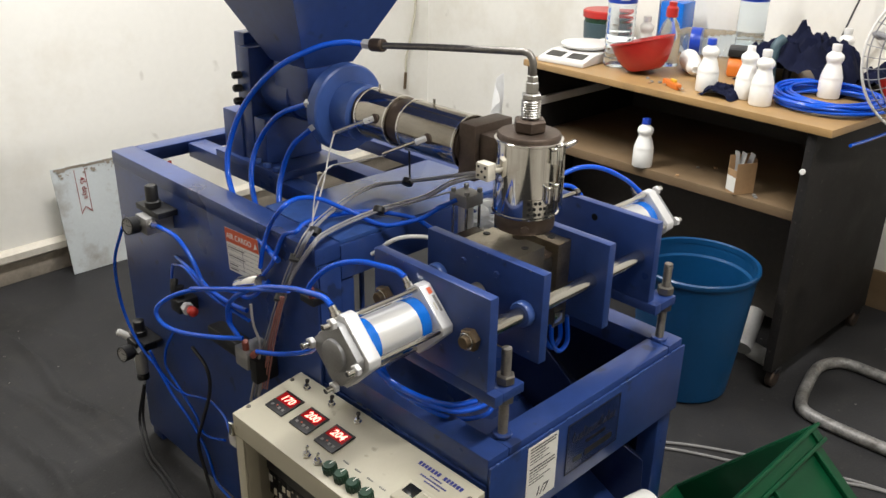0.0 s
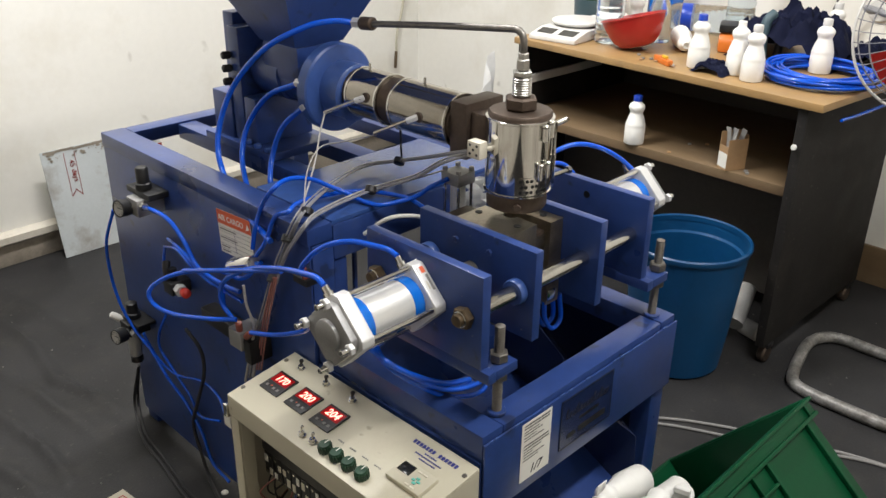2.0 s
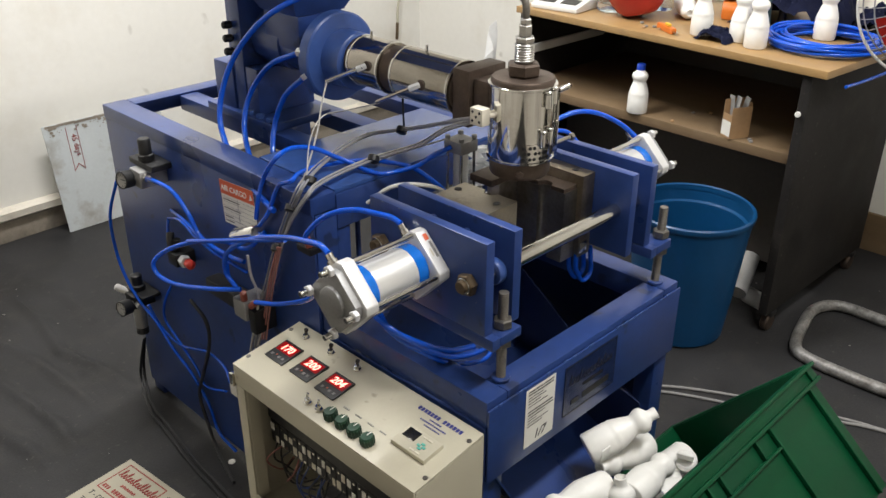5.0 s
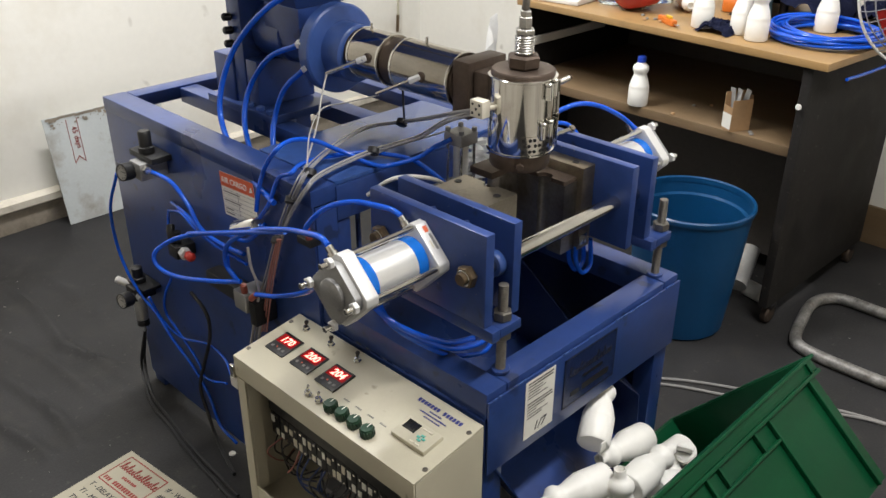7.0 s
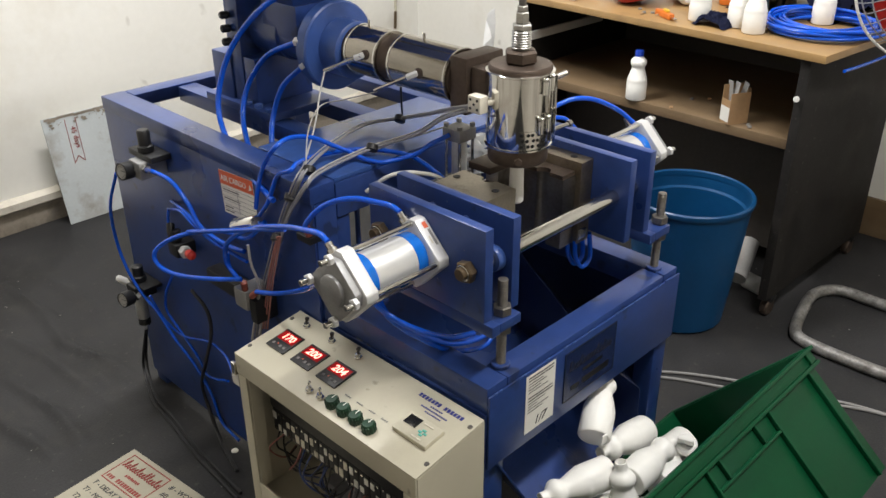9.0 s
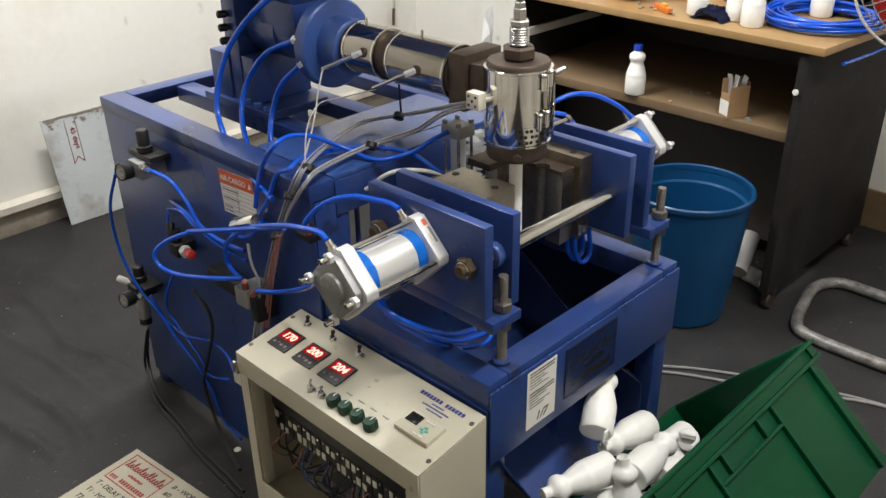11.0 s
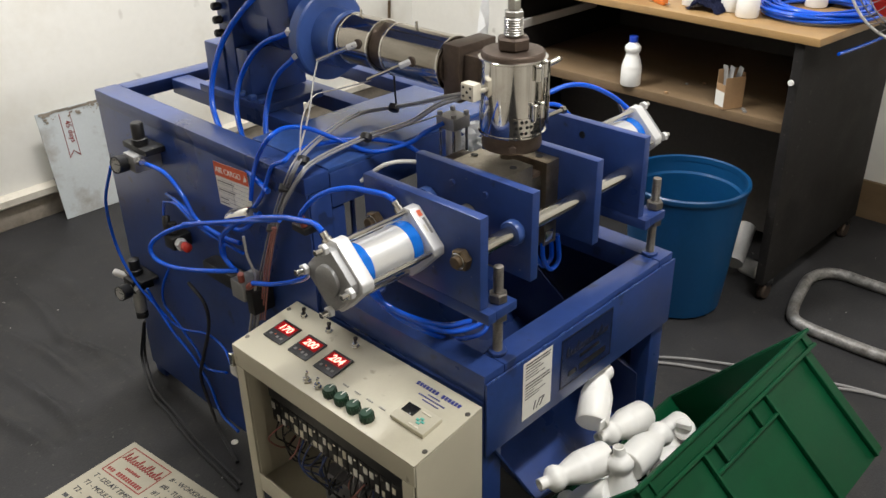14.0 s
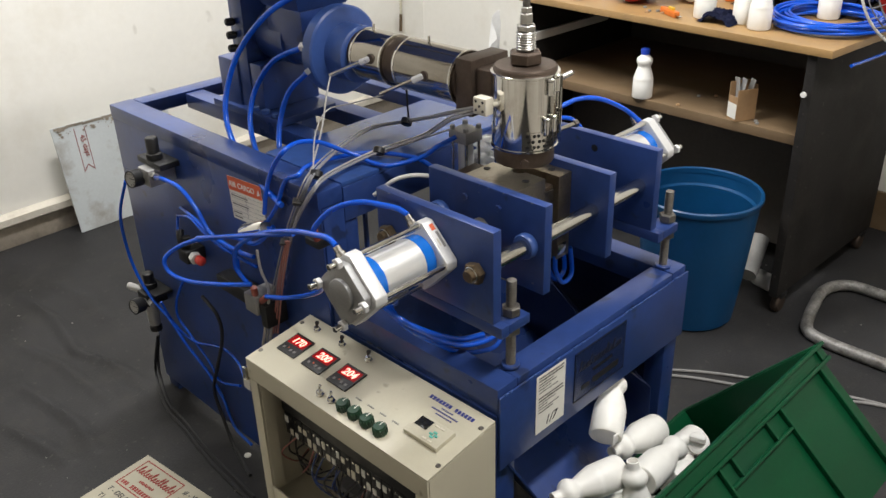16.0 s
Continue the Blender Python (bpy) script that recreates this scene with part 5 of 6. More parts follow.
                part("terminal_tag", bm_box(-0.1056, -0.1042, a0, a0 + rng.uniform(0.007, 0.0105), z0, z0 + rng.uniform(0.011, 0.018), 0.0005), CERAMIC if rng.random() < 0.4 else PAPER, tb)
                part("terminal_screw", bm_cyl((-0.1040, a0 + 0.004, 0.327 - 0.034 * ((q + k) % 2)), (-0.1050, a0 + 0.004, 0.327 - 0.034 * ((q + k) % 2)), 0.0026, 8), STEEL, tb)
    part("relay_bank", bm_box(-0.112, -0.04, 0.03, 0.41, 0.345, 0.41, 0.004), BLACK, c)
    part("power_supply", bm_box(-0.09, -0.02, 0.12, 0.30, 0.155, 0.23, 0.003), GREY_CABLE, c)
    for k in range(44):
        y, z = rng.uniform(0.03, 0.41), 0.290
        y2 = min(0.42, max(0.03, y + rng.uniform(-0.12, 0.12)))
        pts = [(-0.095, y, z), (-0.10 - rng.random() * 0.03, y + rng.uniform(-0.02, 0.02), z - 0.03), (-0.09 - rng.random() * 0.03, (y + y2) / 2, z - rng.uniform(0.04, 0.09)), (-0.06, y2, 0.17 + rng.random() * 0.05)]
        part("wire", bm_tube(pts, 0.0017, 6, 6), rng.choice((RUBBER, RUBBER, GREY_CABLE, RUBBER, BLUE, RUBBER, RED_CABLE)), c)
    return c


hoses(machine)
pneumatics(machine)
control_box()


# ---- bottles ----
BOTTLE = [(0.0, 0.003), (0.026, 0.0), (0.030, 0.001), (0.032, 0.004), (0.032, 0.052), (0.0305, 0.056), (0.0318, 0.060), (0.030, 0.066), (0.0255, 0.082),
          (0.0205, 0.096), (0.0195, 0.101), (0.0215, 0.105), (0.0248, 0.112), (0.0252, 0.118), (0.0235, 0.124), (0.0175, 0.130), (0.0125, 0.1335), (0.0115, 0.137), (0.0115, 0.150), (0.0095, 0.1505), (0.0095, 0.138)]
CAPPED = [(0.0122, 0.1365), (0.0135, 0.137), (0.0135, 0.152), (0.0122, 0.1545), (0.0, 0.155)]


BOTTLE = [(r * 0.91, z * 0.92) for r, z in BOTTLE]
CAPPED = [(r * 0.91, z * 0.92) for r, z in CAPPED]


def bottle(m, cap=None, label="white plastic bottle with a pinched waist", group=""):
    ob = thing("plastic_bottle", label, "bottle", m, group)
    part("body", bm_lathe(BOTTLE, n=36), WHITE_PLASTIC, ob)
    if cap:
        part("cap", bm_lathe(CAPPED, n=24), cap, ob)
    return ob


def lying(base, neck, roll=0.0):
    """The pose of a bottle that points from base towards neck."""
    return Matrix.Translation(base) @ (Vector(neck) - Vector(base)).to_track_quat("Z", "Y").to_matrix().to_4x4() @ pose(0, 0, 0, 0, 0, roll)


# ---- desk and what is on it ----
def desk():
    d = thing("desk", "office desk with light wood top and shelf between dark grey panels", "desk")
    part("desktop", bm_prism([(1.288, 0.097), (1.995, 0.036), (2.035, 1.12), (1.352, 1.108)], 0.730, 0.75, "z", 0.003), WOOD, d, "light wood laminate desktop, scuffed and dusty")
    lower = pose(1.302, 0.135, 0, 0, 0, -1.2)
    part("side_panel", bm_box(0.0, 0.61, 0.0, 0.025, 0.06, 0.728, 0.002, m=lower), GREY_BOARD, d)
    part("side_panel", bm_box(0.06, 0.65, 0.955, 0.98, 0.06, 0.728, 0.002, m=lower), GREY_BOARD, d)
    # The shelf's laminate is darkened to paint in shade under the desktop.
    part("shelf", bm_box(0.036, 0.625, 0.027, 0.953, 0.483, 0.510, 0.002, m=lower), WOOD_DULL, d, "dusty light wood shelf darkened with the desktop's shade")
    # Back and divider carry the recess haze in a lighter board colour.
    part("back_panel", bm_box(0.626, 0.648, 0.027, 0.953, 0.12, 0.728, m=lower), HAZE_BOARD, d)
    part("divider", bm_box(0.30, 0.32, 0.027, 0.953, 0.06, 0.482, m=lower), HAZE_BOARD, d)
    part("drawer_runner", bm_box(0.04, 0.46, 0.94, 0.9525, 0.60, 0.625, 0.001, m=lower), PVC, d, "white metal drawer runner")
    part("hook", bm_lathe([(0.0, 0), (0.0045, 0.001), (0.0045, 0.006), (0.0075, 0.008), (0.0070, 0.012), (0.0, 0.013)], lower @ Vector((-0.0005, 0.016, 0.632)), (-1, 0, 0.1), 16), PVC, d, "small white plastic hook")
    for x, y in ((0.04, 0.012), (0.56, 0.012), (0.10, 0.967), (0.60, 0.967)):
        ca = part("castor", bm_cyl((x, y - 0.011, 0.026), (x, y + 0.011, 0.026), 0.026, 20, 0.004), BROWN, d)
        ca.data.transform(lower)
        part("castor_fork", bm_box(x - 0.012, x + 0.02, y - 0.015, y + 0.015, 0.045, 0.0595, 0.003, m=lower), BLACK, ca)


def tub():
    b = thing("plastic_tub", "large blue plastic tub standing half under the desk", "bucket", pose(1.180, 0.333, 0) @ Matrix.Diagonal((0.95, 0.95, 1.09, 1)))
    prof = [(0.0, 0.0), (0.122, 0.0), (0.130, 0.006), (0.144, 0.12), (0.160, 0.28), (0.1645, 0.3225), (0.1615, 0.3225), (0.1585, 0.296), (0.150, 0.292), (0.140, 0.12), (0.126, 0.012), (0.0, 0.010)]
    part("body", bm_lathe(prof, n=72), BUCKET, b)
    part("rim", bm_lathe([(0.1600, 0.323), (0.169, 0.323), (0.1715, 0.328), (0.1705, 0.335), (0.166, 0.338), (0.1605, 0.335)], n=72, closed=True), BUCKET, b, "rolled blue rim")


def crate():
    """An open crate tipped towards the machine, its mouth facing the chute."""
    A = Vector((0.583, -0.228, 0.4195))
    e2, e3 = Vector((0, 0.66, -0.751)), Vector((0, -0.751, -0.66))
    f = Matrix(((-1, 0, 0), tuple(e2), tuple(e3))).transposed().to_4x4()
    f.translation = A
    c = thing("plastic_crate", "dark green ribbed plastic crate tipped over, spilling white bottles", "crate", f)
    L, H, D, t = 0.52, 0.345, 0.236, 0.004
    part("side_wall", bm_box(0, L, 0, t, 0.0, D, 0.001), CRATE, c)
    part("side_wall", bm_box(0, L, H - t, H, 0.0, D, 0.001), CRATE, c)
    part("end_wall", bm_box(0, t, t + 0.0005, H - t - 0.0005, 0.0, D, 0.001), CRATE, c)
    part("end_wall", bm_box(L - t, L, t + 0.0005, H - t - 0.0005, 0.0, D, 0.001), CRATE, c)
    part("base", bm_box(t + 0.0005, L - t - 0.0005, t + 0.0005, H - t - 0.0005, D - t, D, 0.001), CRATE, c)
    for y0, y1 in ((-0.014, -0.0005), (H + 0.0005, H + 0.014)):
        part("rim", bm_box(-0.014, L + 0.014, y0, y1, -0.002, 0.004, 0.001), CRATE, c)
        web0, web1 = (y0 + 0.006, y1) if y0 < 0 else (y0, y1 - 0.006)
        part("rim_web", bm_box(-0.008, L + 0.008, web0, web1, 0.0045, 0.024, 0.001), CRATE, c)
        for x in (0.014, L - 0.018):
            part("corner_rib", bm_box(x, x + 0.004, *((y0 + 0.001, web0 - 0.0002) if y0 < 0 else (web1 + 0.0002, y1 - 0.001)), 0.0045, 0.024, 0.0005), CRATE, c)
    for x0, x1 in ((-0.014, -0.0005), (L + 0.0005, L + 0.014)):
        part("rim", bm_box(x0, x1, 0.0, H, -0.002, 0.020, 0.003), CRATE, c)
    for y0, y1 in ((-0.009, -0.0005), (H + 0.0005, H + 0.009)):
        part("lower_rim", bm_box(-0.012, L + 0.012, y0 - (0.001 if y0 < 0 else 0), y1 + (0.001 if y0 > 0 else 0), 0.0245, 0.0312, 0.001), CRATE, c)
        for k, x in enumerate((0.030, 0.179, 0.228, 0.340, 0.376, L - 0.020)):
            full = k in (0, 1, 4, 5)
            part("rib", bm_box(x, x + 0.005, y0, y1, 0.0315, D - 0.002 if full else 0.0635, 0.001), CRATE, c)
        part("rib", bm_box(0.1845, 0.3755, y0 if y0 < 0 else y1 - 0.008, y0 + 0.008 if y0 < 0 else y1, 0.0640, 0.0685, 0.001), CRATE, c)
    part("end_handle", bm_box(-0.012, -0.0005, 0.08, H - 0.08, 0.045, 0.06, 0.003), CRATE, c)


def scale():
    m = basis((1.382, 0.898, 0.7505), (0.96, 0.10, 0), (-0.10, 0.96, 0))
    s = thing("kitchen_scale", "white electronic kitchen scale with round platform", "scale", m)
    part("body", bm_prism([(0, 0), (0.24, 0), (0.24, 0.030), (0.075, 0.030), (0, 0.014)], 0, 0.165, "y", 0.005), PVC, s)
    part("platform", bm_lathe([(0.0, 0.034), (0.070, 0.034), (0.080, 0.038), (0.082, 0.044), (0.079, 0.047), (0, 0.047)], (0.155, 0.083, 0), n=48), PVC, s)
    part("platform_stem", bm_cyl((0.155, 0.083, 0.030), (0.155, 0.083, 0.0345), 0.045, 24), PVC, s)
    sl = basis((0.006, 0.004, 0.0168), (0, 1, 0), (-0.075, 0, -0.016))
    for a in (0.008, 0.084):
        part("screen", bm_box(0.010 + a, 0.066 + a, -0.050, -0.010, 0.0, 0.0009, m=basis((0.012, 0.0, 0.0172), (0, 1, 0), (-0.075, 0, -0.016))), SCREEN, s)


def bowl():
    m = pose(1.475, 0.738, 0.762) @ Matrix.Rotation(radians(13), 4, Vector((-0.85, -0.53, 0))) @ Matrix.Rotation(radians(7), 4, Vector((-0.53, 0.85, 0))) @ Matrix.Scale(0.84, 4)
    prof = [(0.0, 0.0), (0.052, 0.0), (0.060, 0.004), (0.078, 0.022), (0.092, 0.046), (0.104, 0.080), (0.109, 0.098), (0.113, 0.100), (0.113, 0.104), (0.108, 0.104), (0.101, 0.082), (0.089, 0.048), (0.075, 0.025), (0.057, 0.007), (0, 0.004)]
    part_b = whole("plastic_bowl", bm_lathe(prof, n=56), RED_BOWL,
                   "red plastic bowl tilted on the desk among bottles", "bowl", m)
    return part_b


def water_bottle(m, label):
    w = thing("water_bottle", label, "bottle", m)
    prof = [(0.0, 0.006), (0.030, 0.0), (0.040, 0.004)]
    for k in range(9):
        z = 0.012 + k * 0.018
        prof += [(0.043, z), (0.043, z + 0.009), (0.0405, z + 0.0125), (0.0405, z + 0.0145)]
    prof += [(0.043, 0.178), (0.043, 0.235), (0.040, 0.25), (0.020, 0.285), (0.0135, 0.292), (0.0135, 0.305)]
    part("body", bm_lathe(prof, n=36), CLEAR, w)
    part("wrap", bm_lathe([(0.0433, 0.190), (0.0437, 0.191), (0.0437, 0.222), (0.0433, 0.223)], n=36), CAP_BLUE, w, "blue printed wrapper")
    part("cap", bm_lathe([(0.0145, 0.298), (0.0155, 0.299), (0.0155, 0.316), (0.0, 0.317)], n=20), CAP_BLUE, w)
    bars("wrap_print", [(-0.014, 0.200, 0.028, 0.006), (-0.010, 0.212, 0.020, 0.005)], pose(0, 0, 0) @ basis((-0.0325, -0.0305, 0), (0.7, -0.7, 0), (0, 0, 1)), PAPER, w)
    return w


def desk_items():
    scale()
    bowl()
    z = 0.7505
    spots = [((1.412, 0.503), CAP_BLUE, "white bottle with a blue cap on the desk"), ((1.418, 0.392), None, "open white bottle standing on the desk"),
             ((1.381, 0.330), PVC, "white bottle with a white cap on the desk"), ((1.60, 0.245), PVC, "white bottle inside the coil of blue hose"),
             ((1.88, 0.33), PVC, "white bottle standing by the wall"), ((1.60, 0.83), PVC, "white bottle behind the red bowl")]
    for (x, y), cap, lab in spots:
        bottle(pose(x, y, z, 0, 0, 20), cap, lab, "bottles on the desk")
    bottle(lying((1.63, 0.69, z + 0.031), (1.53, 0.61, z + 0.026)), None, "white bottle lying on the desk", "bottles on the desk")
    bottle(lying((1.66, 0.90, z + 0.033), (1.60, 1.02, z + 0.026)), None, "white bottle lying on the desk", "bottles on the desk")
    bottle(pose(1.363, 0.646, 0.5105), CAP_BLUE, "white bottle with a blue cap alone on the shelf", "bottles on the desk")
    water_bottle(pose(1.497, 0.856, z), "clear ribbed water bottle with blue wrapper on the desk")
    water_bottle(pose(1.86, 0.62, z), "tall clear water bottle with blue wrapper by the wall")
    water_bottle(lying((1.92, 0.60, z + 0.045), (1.80, 0.87, z + 0.045)), "clear water bottle with blue wrapper lying on the desk")
    # paint tub with red lid
    t = thing("paint_tub", "dark green tub with a red lid", "tub", pose(1.76, 1.10, z))
    part("body", bm_lathe([(0.0, 0), (0.062, 0), (0.068, 0.095), (0, 0.096)], n=36), GREEN_KNOB, t)
    part("wrap", bm_lathe([(0.0640, 0.02), (0.0668, 0.0205), (0.070, 0.075), (0.0675, 0.0755)], n=36), TEAL, t)
    part("lid", bm_lathe([(0.066, 0.092), (0.074, 0.093), (0.074, 0.112), (0.070, 0.116), (0, 0.116)], n=36), RED_BOWL, t)
    # carton and blue sack behind
    k = thing("carton", "cream cardboard carton on the desk", "box", pose(1.92, 1.04, z, 0, 0, 6))
    part("box_body", bm_box(-0.05, 0.05, -0.07, 0.07, 0, 0.21, 0.003), PAPER, k)
    part("flap", bm_box(-0.05, -0.046, -0.068, 0.068, 0.211, 0.24, 0.001), PAPER, k)
    whole("blue_box", bm_box(-0.05, 0.05, -0.042, 0.042, 0, 0.15, 0.008), TAPE, "bright blue box with a folded top", "box", pose(1.93, 0.925, z, 0, 0, 8))
    # red topped clear bottle
    r = thing("sauce_bottle", "small clear bottle with a red cap", "bottle", pose(1.63, 0.765, z))
    part("body", bm_lathe([(0.0, 0), (0.034, 0), (0.035, 0.09), (0.024, 0.125), (0.014, 0.14), (0.014, 0.148)], n=28), CLEAR, r)
    part("cap", bm_lathe([(0.017, 0.145), (0.018, 0.146), (0.018, 0.172), (0.012, 0.178), (0.012, 0.19), (0, 0.19)], n=20), RED_BOWL, r)
    # tools
    g = thing("utility_knife", "orange utility knife lying on the desk edge", "knife", pose(1.36, 0.555, z, 0, 0, 60))
    part("handle", bm_prism([(0, -0.008), (0.07, -0.010), (0.085, -0.004), (0.085, 0.006), (0.03, 0.010), (0, 0.008)], 0.0, 0.016, "z", 0.003), ORANGE_PLASTIC, g)
    part("blade", bm_box(-0.02, 0.0, -0.005, 0.004, 0.006, 0.008), STEEL, g)
    part("slider", bm_box(0.02, 0.045, -0.004, 0.004, 0.0165, 0.024, 0.002), YELLOW_PLASTIC, g)
    dr = thing("hand_drill", "orange and yellow power tool lying on the desk", "tool", pose(1.63, 0.53, z, 0, 0, 25))
    part("housing", bm_prism([(0, 0), (0.10, 0), (0.13, 0.02), (0.12, 0.05), (0.02, 0.055), (0, 0.035)], -0.03, 0.03, "y", 0.010), ORANGE_PLASTIC, dr)
    part("battery", bm_box(0.01, 0.10, -0.032, 0.032, 0.056, 0.078, 0.005), BLACK, dr)
    for x in (0.025, 0.05, 0.075):
        part("grip_stripe", bm_box(x, x + 0.010, -0.033, -0.0321, 0.058, 0.076), YELLOW_PLASTIC, dr)
    h = thing("pliers_handle", "grey rubber tool handle among the cloth", "tool", pose(1.62, 0.42, z))
    part("grip", bm_tube([(0.0, 0.0, 0.0), (-0.01, 0.0, 0.06), (0.0, 0.0, 0.11), (0.02, -0.01, 0.13)], 0.014, 12, 6), TEAL, h)
    part("grip", bm_tube([(0.03, -0.03, 0.0), (0.035, -0.03, 0.06), (0.03, -0.03, 0.105)], 0.012, 12, 6), BLACK, h)
    # crumpled navy cloth
    for (x, y, rx, ry, hh, seed, lab) in ((1.735, 0.37, 0.13, 0.15, 0.14, 3, "crumpled navy blue cloth heaped on the desk"), (1.40, 0.445, 0.045, 0.05, 0.03, 8, "corner of navy cloth on the desk edge"), (1.77, 0.14, 0.10, 0.09, 0.08, 5, "crumpled dark cloth and leads behind the hose coil")):
        bm = bmesh.new()
        n = 34
        grid = []
        for i in range(n + 1):
            row = []
            for j in range(n + 1):
                u, v = 2 * i / n - 1, 2 * j / n - 1
                r = math.sqrt(u * u + v * v)
                k = max(0.0, 1 - r ** 2.2 * (0.75 + 0.5 * noise.noise((u * 1.5, v * 1.5, seed))))
                q = Vector((u * 2.6, v * 2.6, seed * 3.1))
                fold = abs(noise.noise(q)) * 1.0 + abs(noise.noise(q * 2.3)) * 0.6 + abs(noise.noise(q * 4.9)) * 0.3
                row.append(bm.verts.new((u * rx * 1.05 + 0.012 * noise.noise(q * 1.7), v * ry * 1.05, 0.002 + hh * (k ** 0.6) * (0.62 + 0.55 * fold))))
            grid.append(row)
        for i in range(n):
            for j in range(n):
                bm.faces.new((grid[i][j], grid[i + 1][j], grid[i + 1][j + 1], grid[i][j + 1]))
        whole("cloth", bm, NAVY, lab, "cloth", pose(x, y, z))
    # coil of blue hose
    rng = random.Random(11)
    c = thing("hose_coil", "coil of glossy blue air hose lying on the desk", "hose")
    for k in range(15):
        r = 0.102 + 0.016 * rng.random() + 0.008 * (k % 4)
        ox, oy, hz = 0.012 * rng.uniform(-1, 1), 0.012 * rng.uniform(-1, 1), z + 0.0046 + 0.0068 * (k // 4) + 0.002 * rng.random()
        ph, tilt = rng.random() * 6, rng.uniform(-0.03, 0.03)
        pts = [(1.512 + ox + r * math.cos(a * math.pi / 8), 0.205 + oy + r * 1.05 * math.sin(a * math.pi / 8), hz + 0.006 + 0.006 * math.sin(a * math.pi / 8 + ph)) for a in range(16)]
        part("coil_turn", bm_tube(pts, 0.0042, 10, 4, closed=True), HOSE, c)
    part("loose_end", bm_tube([(1.60, 0.11, z + 0.012), (1.64, 0.055, z + 0.006), (1.66, 0.03, z - 0.03), (1.572, 0.065, 0.697), (1.449, 0.07, 0.700), (1.343, 0.07, 0.708)], 0.0042, 10, 8), HOSE, c)
    # shelf box with papers
    b = thing("parts_box", "small brown card box holding papers on the shelf", "box", pose(1.372, 0.342, 0.5105, 0, 0, -28))
    for x0, x1, y0, y1, hh in ((-0.03, 0.03, -0.020, -0.018, 0.085), (-0.03, 0.03, 0.018, 0.020, 0.10), (-0.03, -0.028, -0.0175, 0.0175, 0.065), (0.028, 0.03, -0.0175, 0.0175, 0.095)):
        part("card_side", bm_box(x0, x1, y0, y1, 0.0, hh), CARD, b)
    part("box_label", bm_box(-0.0308, -0.0302, -0.019, 0.019, 0.006, 0.046), PAPER, b)
    for k, (x, a) in enumerate(((-0.012, 8), (0.0, -6), (0.012, 14))):
        part("paper_slip", bm_box(-0.001, 0.001, -0.010, 0.010, 0.01, 0.112, m=pose(x * 0.6 - 0.006, 0.006, 0, a * 0.6, a * 0.7, 0)), FADED_PAPER, b)
    # small offcuts on desk and shelf
    for k in range(14):
        on = k < 8
        x, y = (1.36 + rng.random() * 0.10, 0.58 + rng.random() * 0.13) if on else (1.32 + rng.random() * 0.2, 0.24 + rng.random() * 0.3)
        whole("offcut", bm_lathe([(0.002, 0), (0.006, 0.001), (0.005, 0.005), (0.0, 0.006)], n=7), DUST if k % 3 else CARD, "small plastic offcut lying loose", "scrap", pose(x, y, (0.7505 if on else 0.5105), 0, 0, k * 40), "offcuts")
    # desk fan with wire cage
    fan = thing("wire_fan", "wall-mounted fan with a grey wire cage and red blades", "fan")
    fc, ax = Vector((1.40, -0.085, 0.93)), Vector((-0.80, -0.55, 0.05)).normalized()
    a, bb, _ = axes_of(ax)
    R = 0.185
    for off, rr in ((0.0, R), (0.035, R * 0.86), (-0.03, R * 0.9)):
        part("cage_ring", bm_tube([fc + ax * off + (a * math.cos(k * math.pi / 12) + bb * math.sin(k * math.pi / 12)) * rr for k in range(24)], 0.0032 if off == 0 else 0.0016, 8, 3, closed=True), GREY_CABLE if off else PVC, fan)
    for k in range(44):
        dr_ = a * math.cos(k * math.pi / 22) + bb * math.sin(k * math.pi / 22)
        part("cage_wire", bm_tube([fc + dr_ * R, fc + ax * 0.035 + dr_ * R * 0.86, fc + ax * 0.05 + dr_ * R * 0.4, fc + ax * 0.052 + dr_ * 0.03], 0.0011, 5, 4), GREY_CABLE, fan)
    part("hub", bm_cyl(fc + ax * 0.04, fc + ax * 0.056, 0.035, 24, 0.003), PVC, fan)
    for k in range(3):
        a0 = k * 2 * math.pi / 3
        bl = bmesh.new()
        vs = [[bl.verts.new(fc + (a * math.cos(a0 + t * 1.3) + bb * math.sin(a0 + t * 1.3)) * r + ax * (0.012 - 0.03 * t)) for t in (0, 0.33, 0.66, 1)] for r in (0.03, 0.09, 0.155)]
        for p, q in zip(vs, vs[1:]):
            for i in range(3):
                bl.faces.new((p[i], p[i + 1], q[i + 1], q[i]))
        bmesh.ops.solidify(bl, geom=bl.faces[:], thickness=0.002)
        part("fan_blade", bl, RED_BOWL, fan)
    part("motor", bm_cyl(fc - ax * 0.025, fc - ax * 0.12, 0.05, 28, 0.015), PVC, fan)
    part("wall_arm", bm_tube([fc - ax * 0.11, fc - ax * 0.16 + Vector((0, 0.02, 0.0)), (1.80, 0.22, 0.90), (1.94, 0.26, 0.87), (2.048, 0.27, 0.86)], 0.009, 10, 6), GREY_CABLE, fan)
    part("wall_plate", bm_cyl((2.0495, 0.27, 0.86), (2.038, 0.27, 0.86), 0.035, 24, 0.003), PVC, fan)
    part("power_lead", bm_tube([(2.03, 0.33, 1.35), (2.02, 0.335, 1.1), (1.97, 0.36, 0.93), (1.93, 0.37, 0.84), (1.92, 0.38, 0.756)], 0.003, 8, 8), RUBBER, fan)


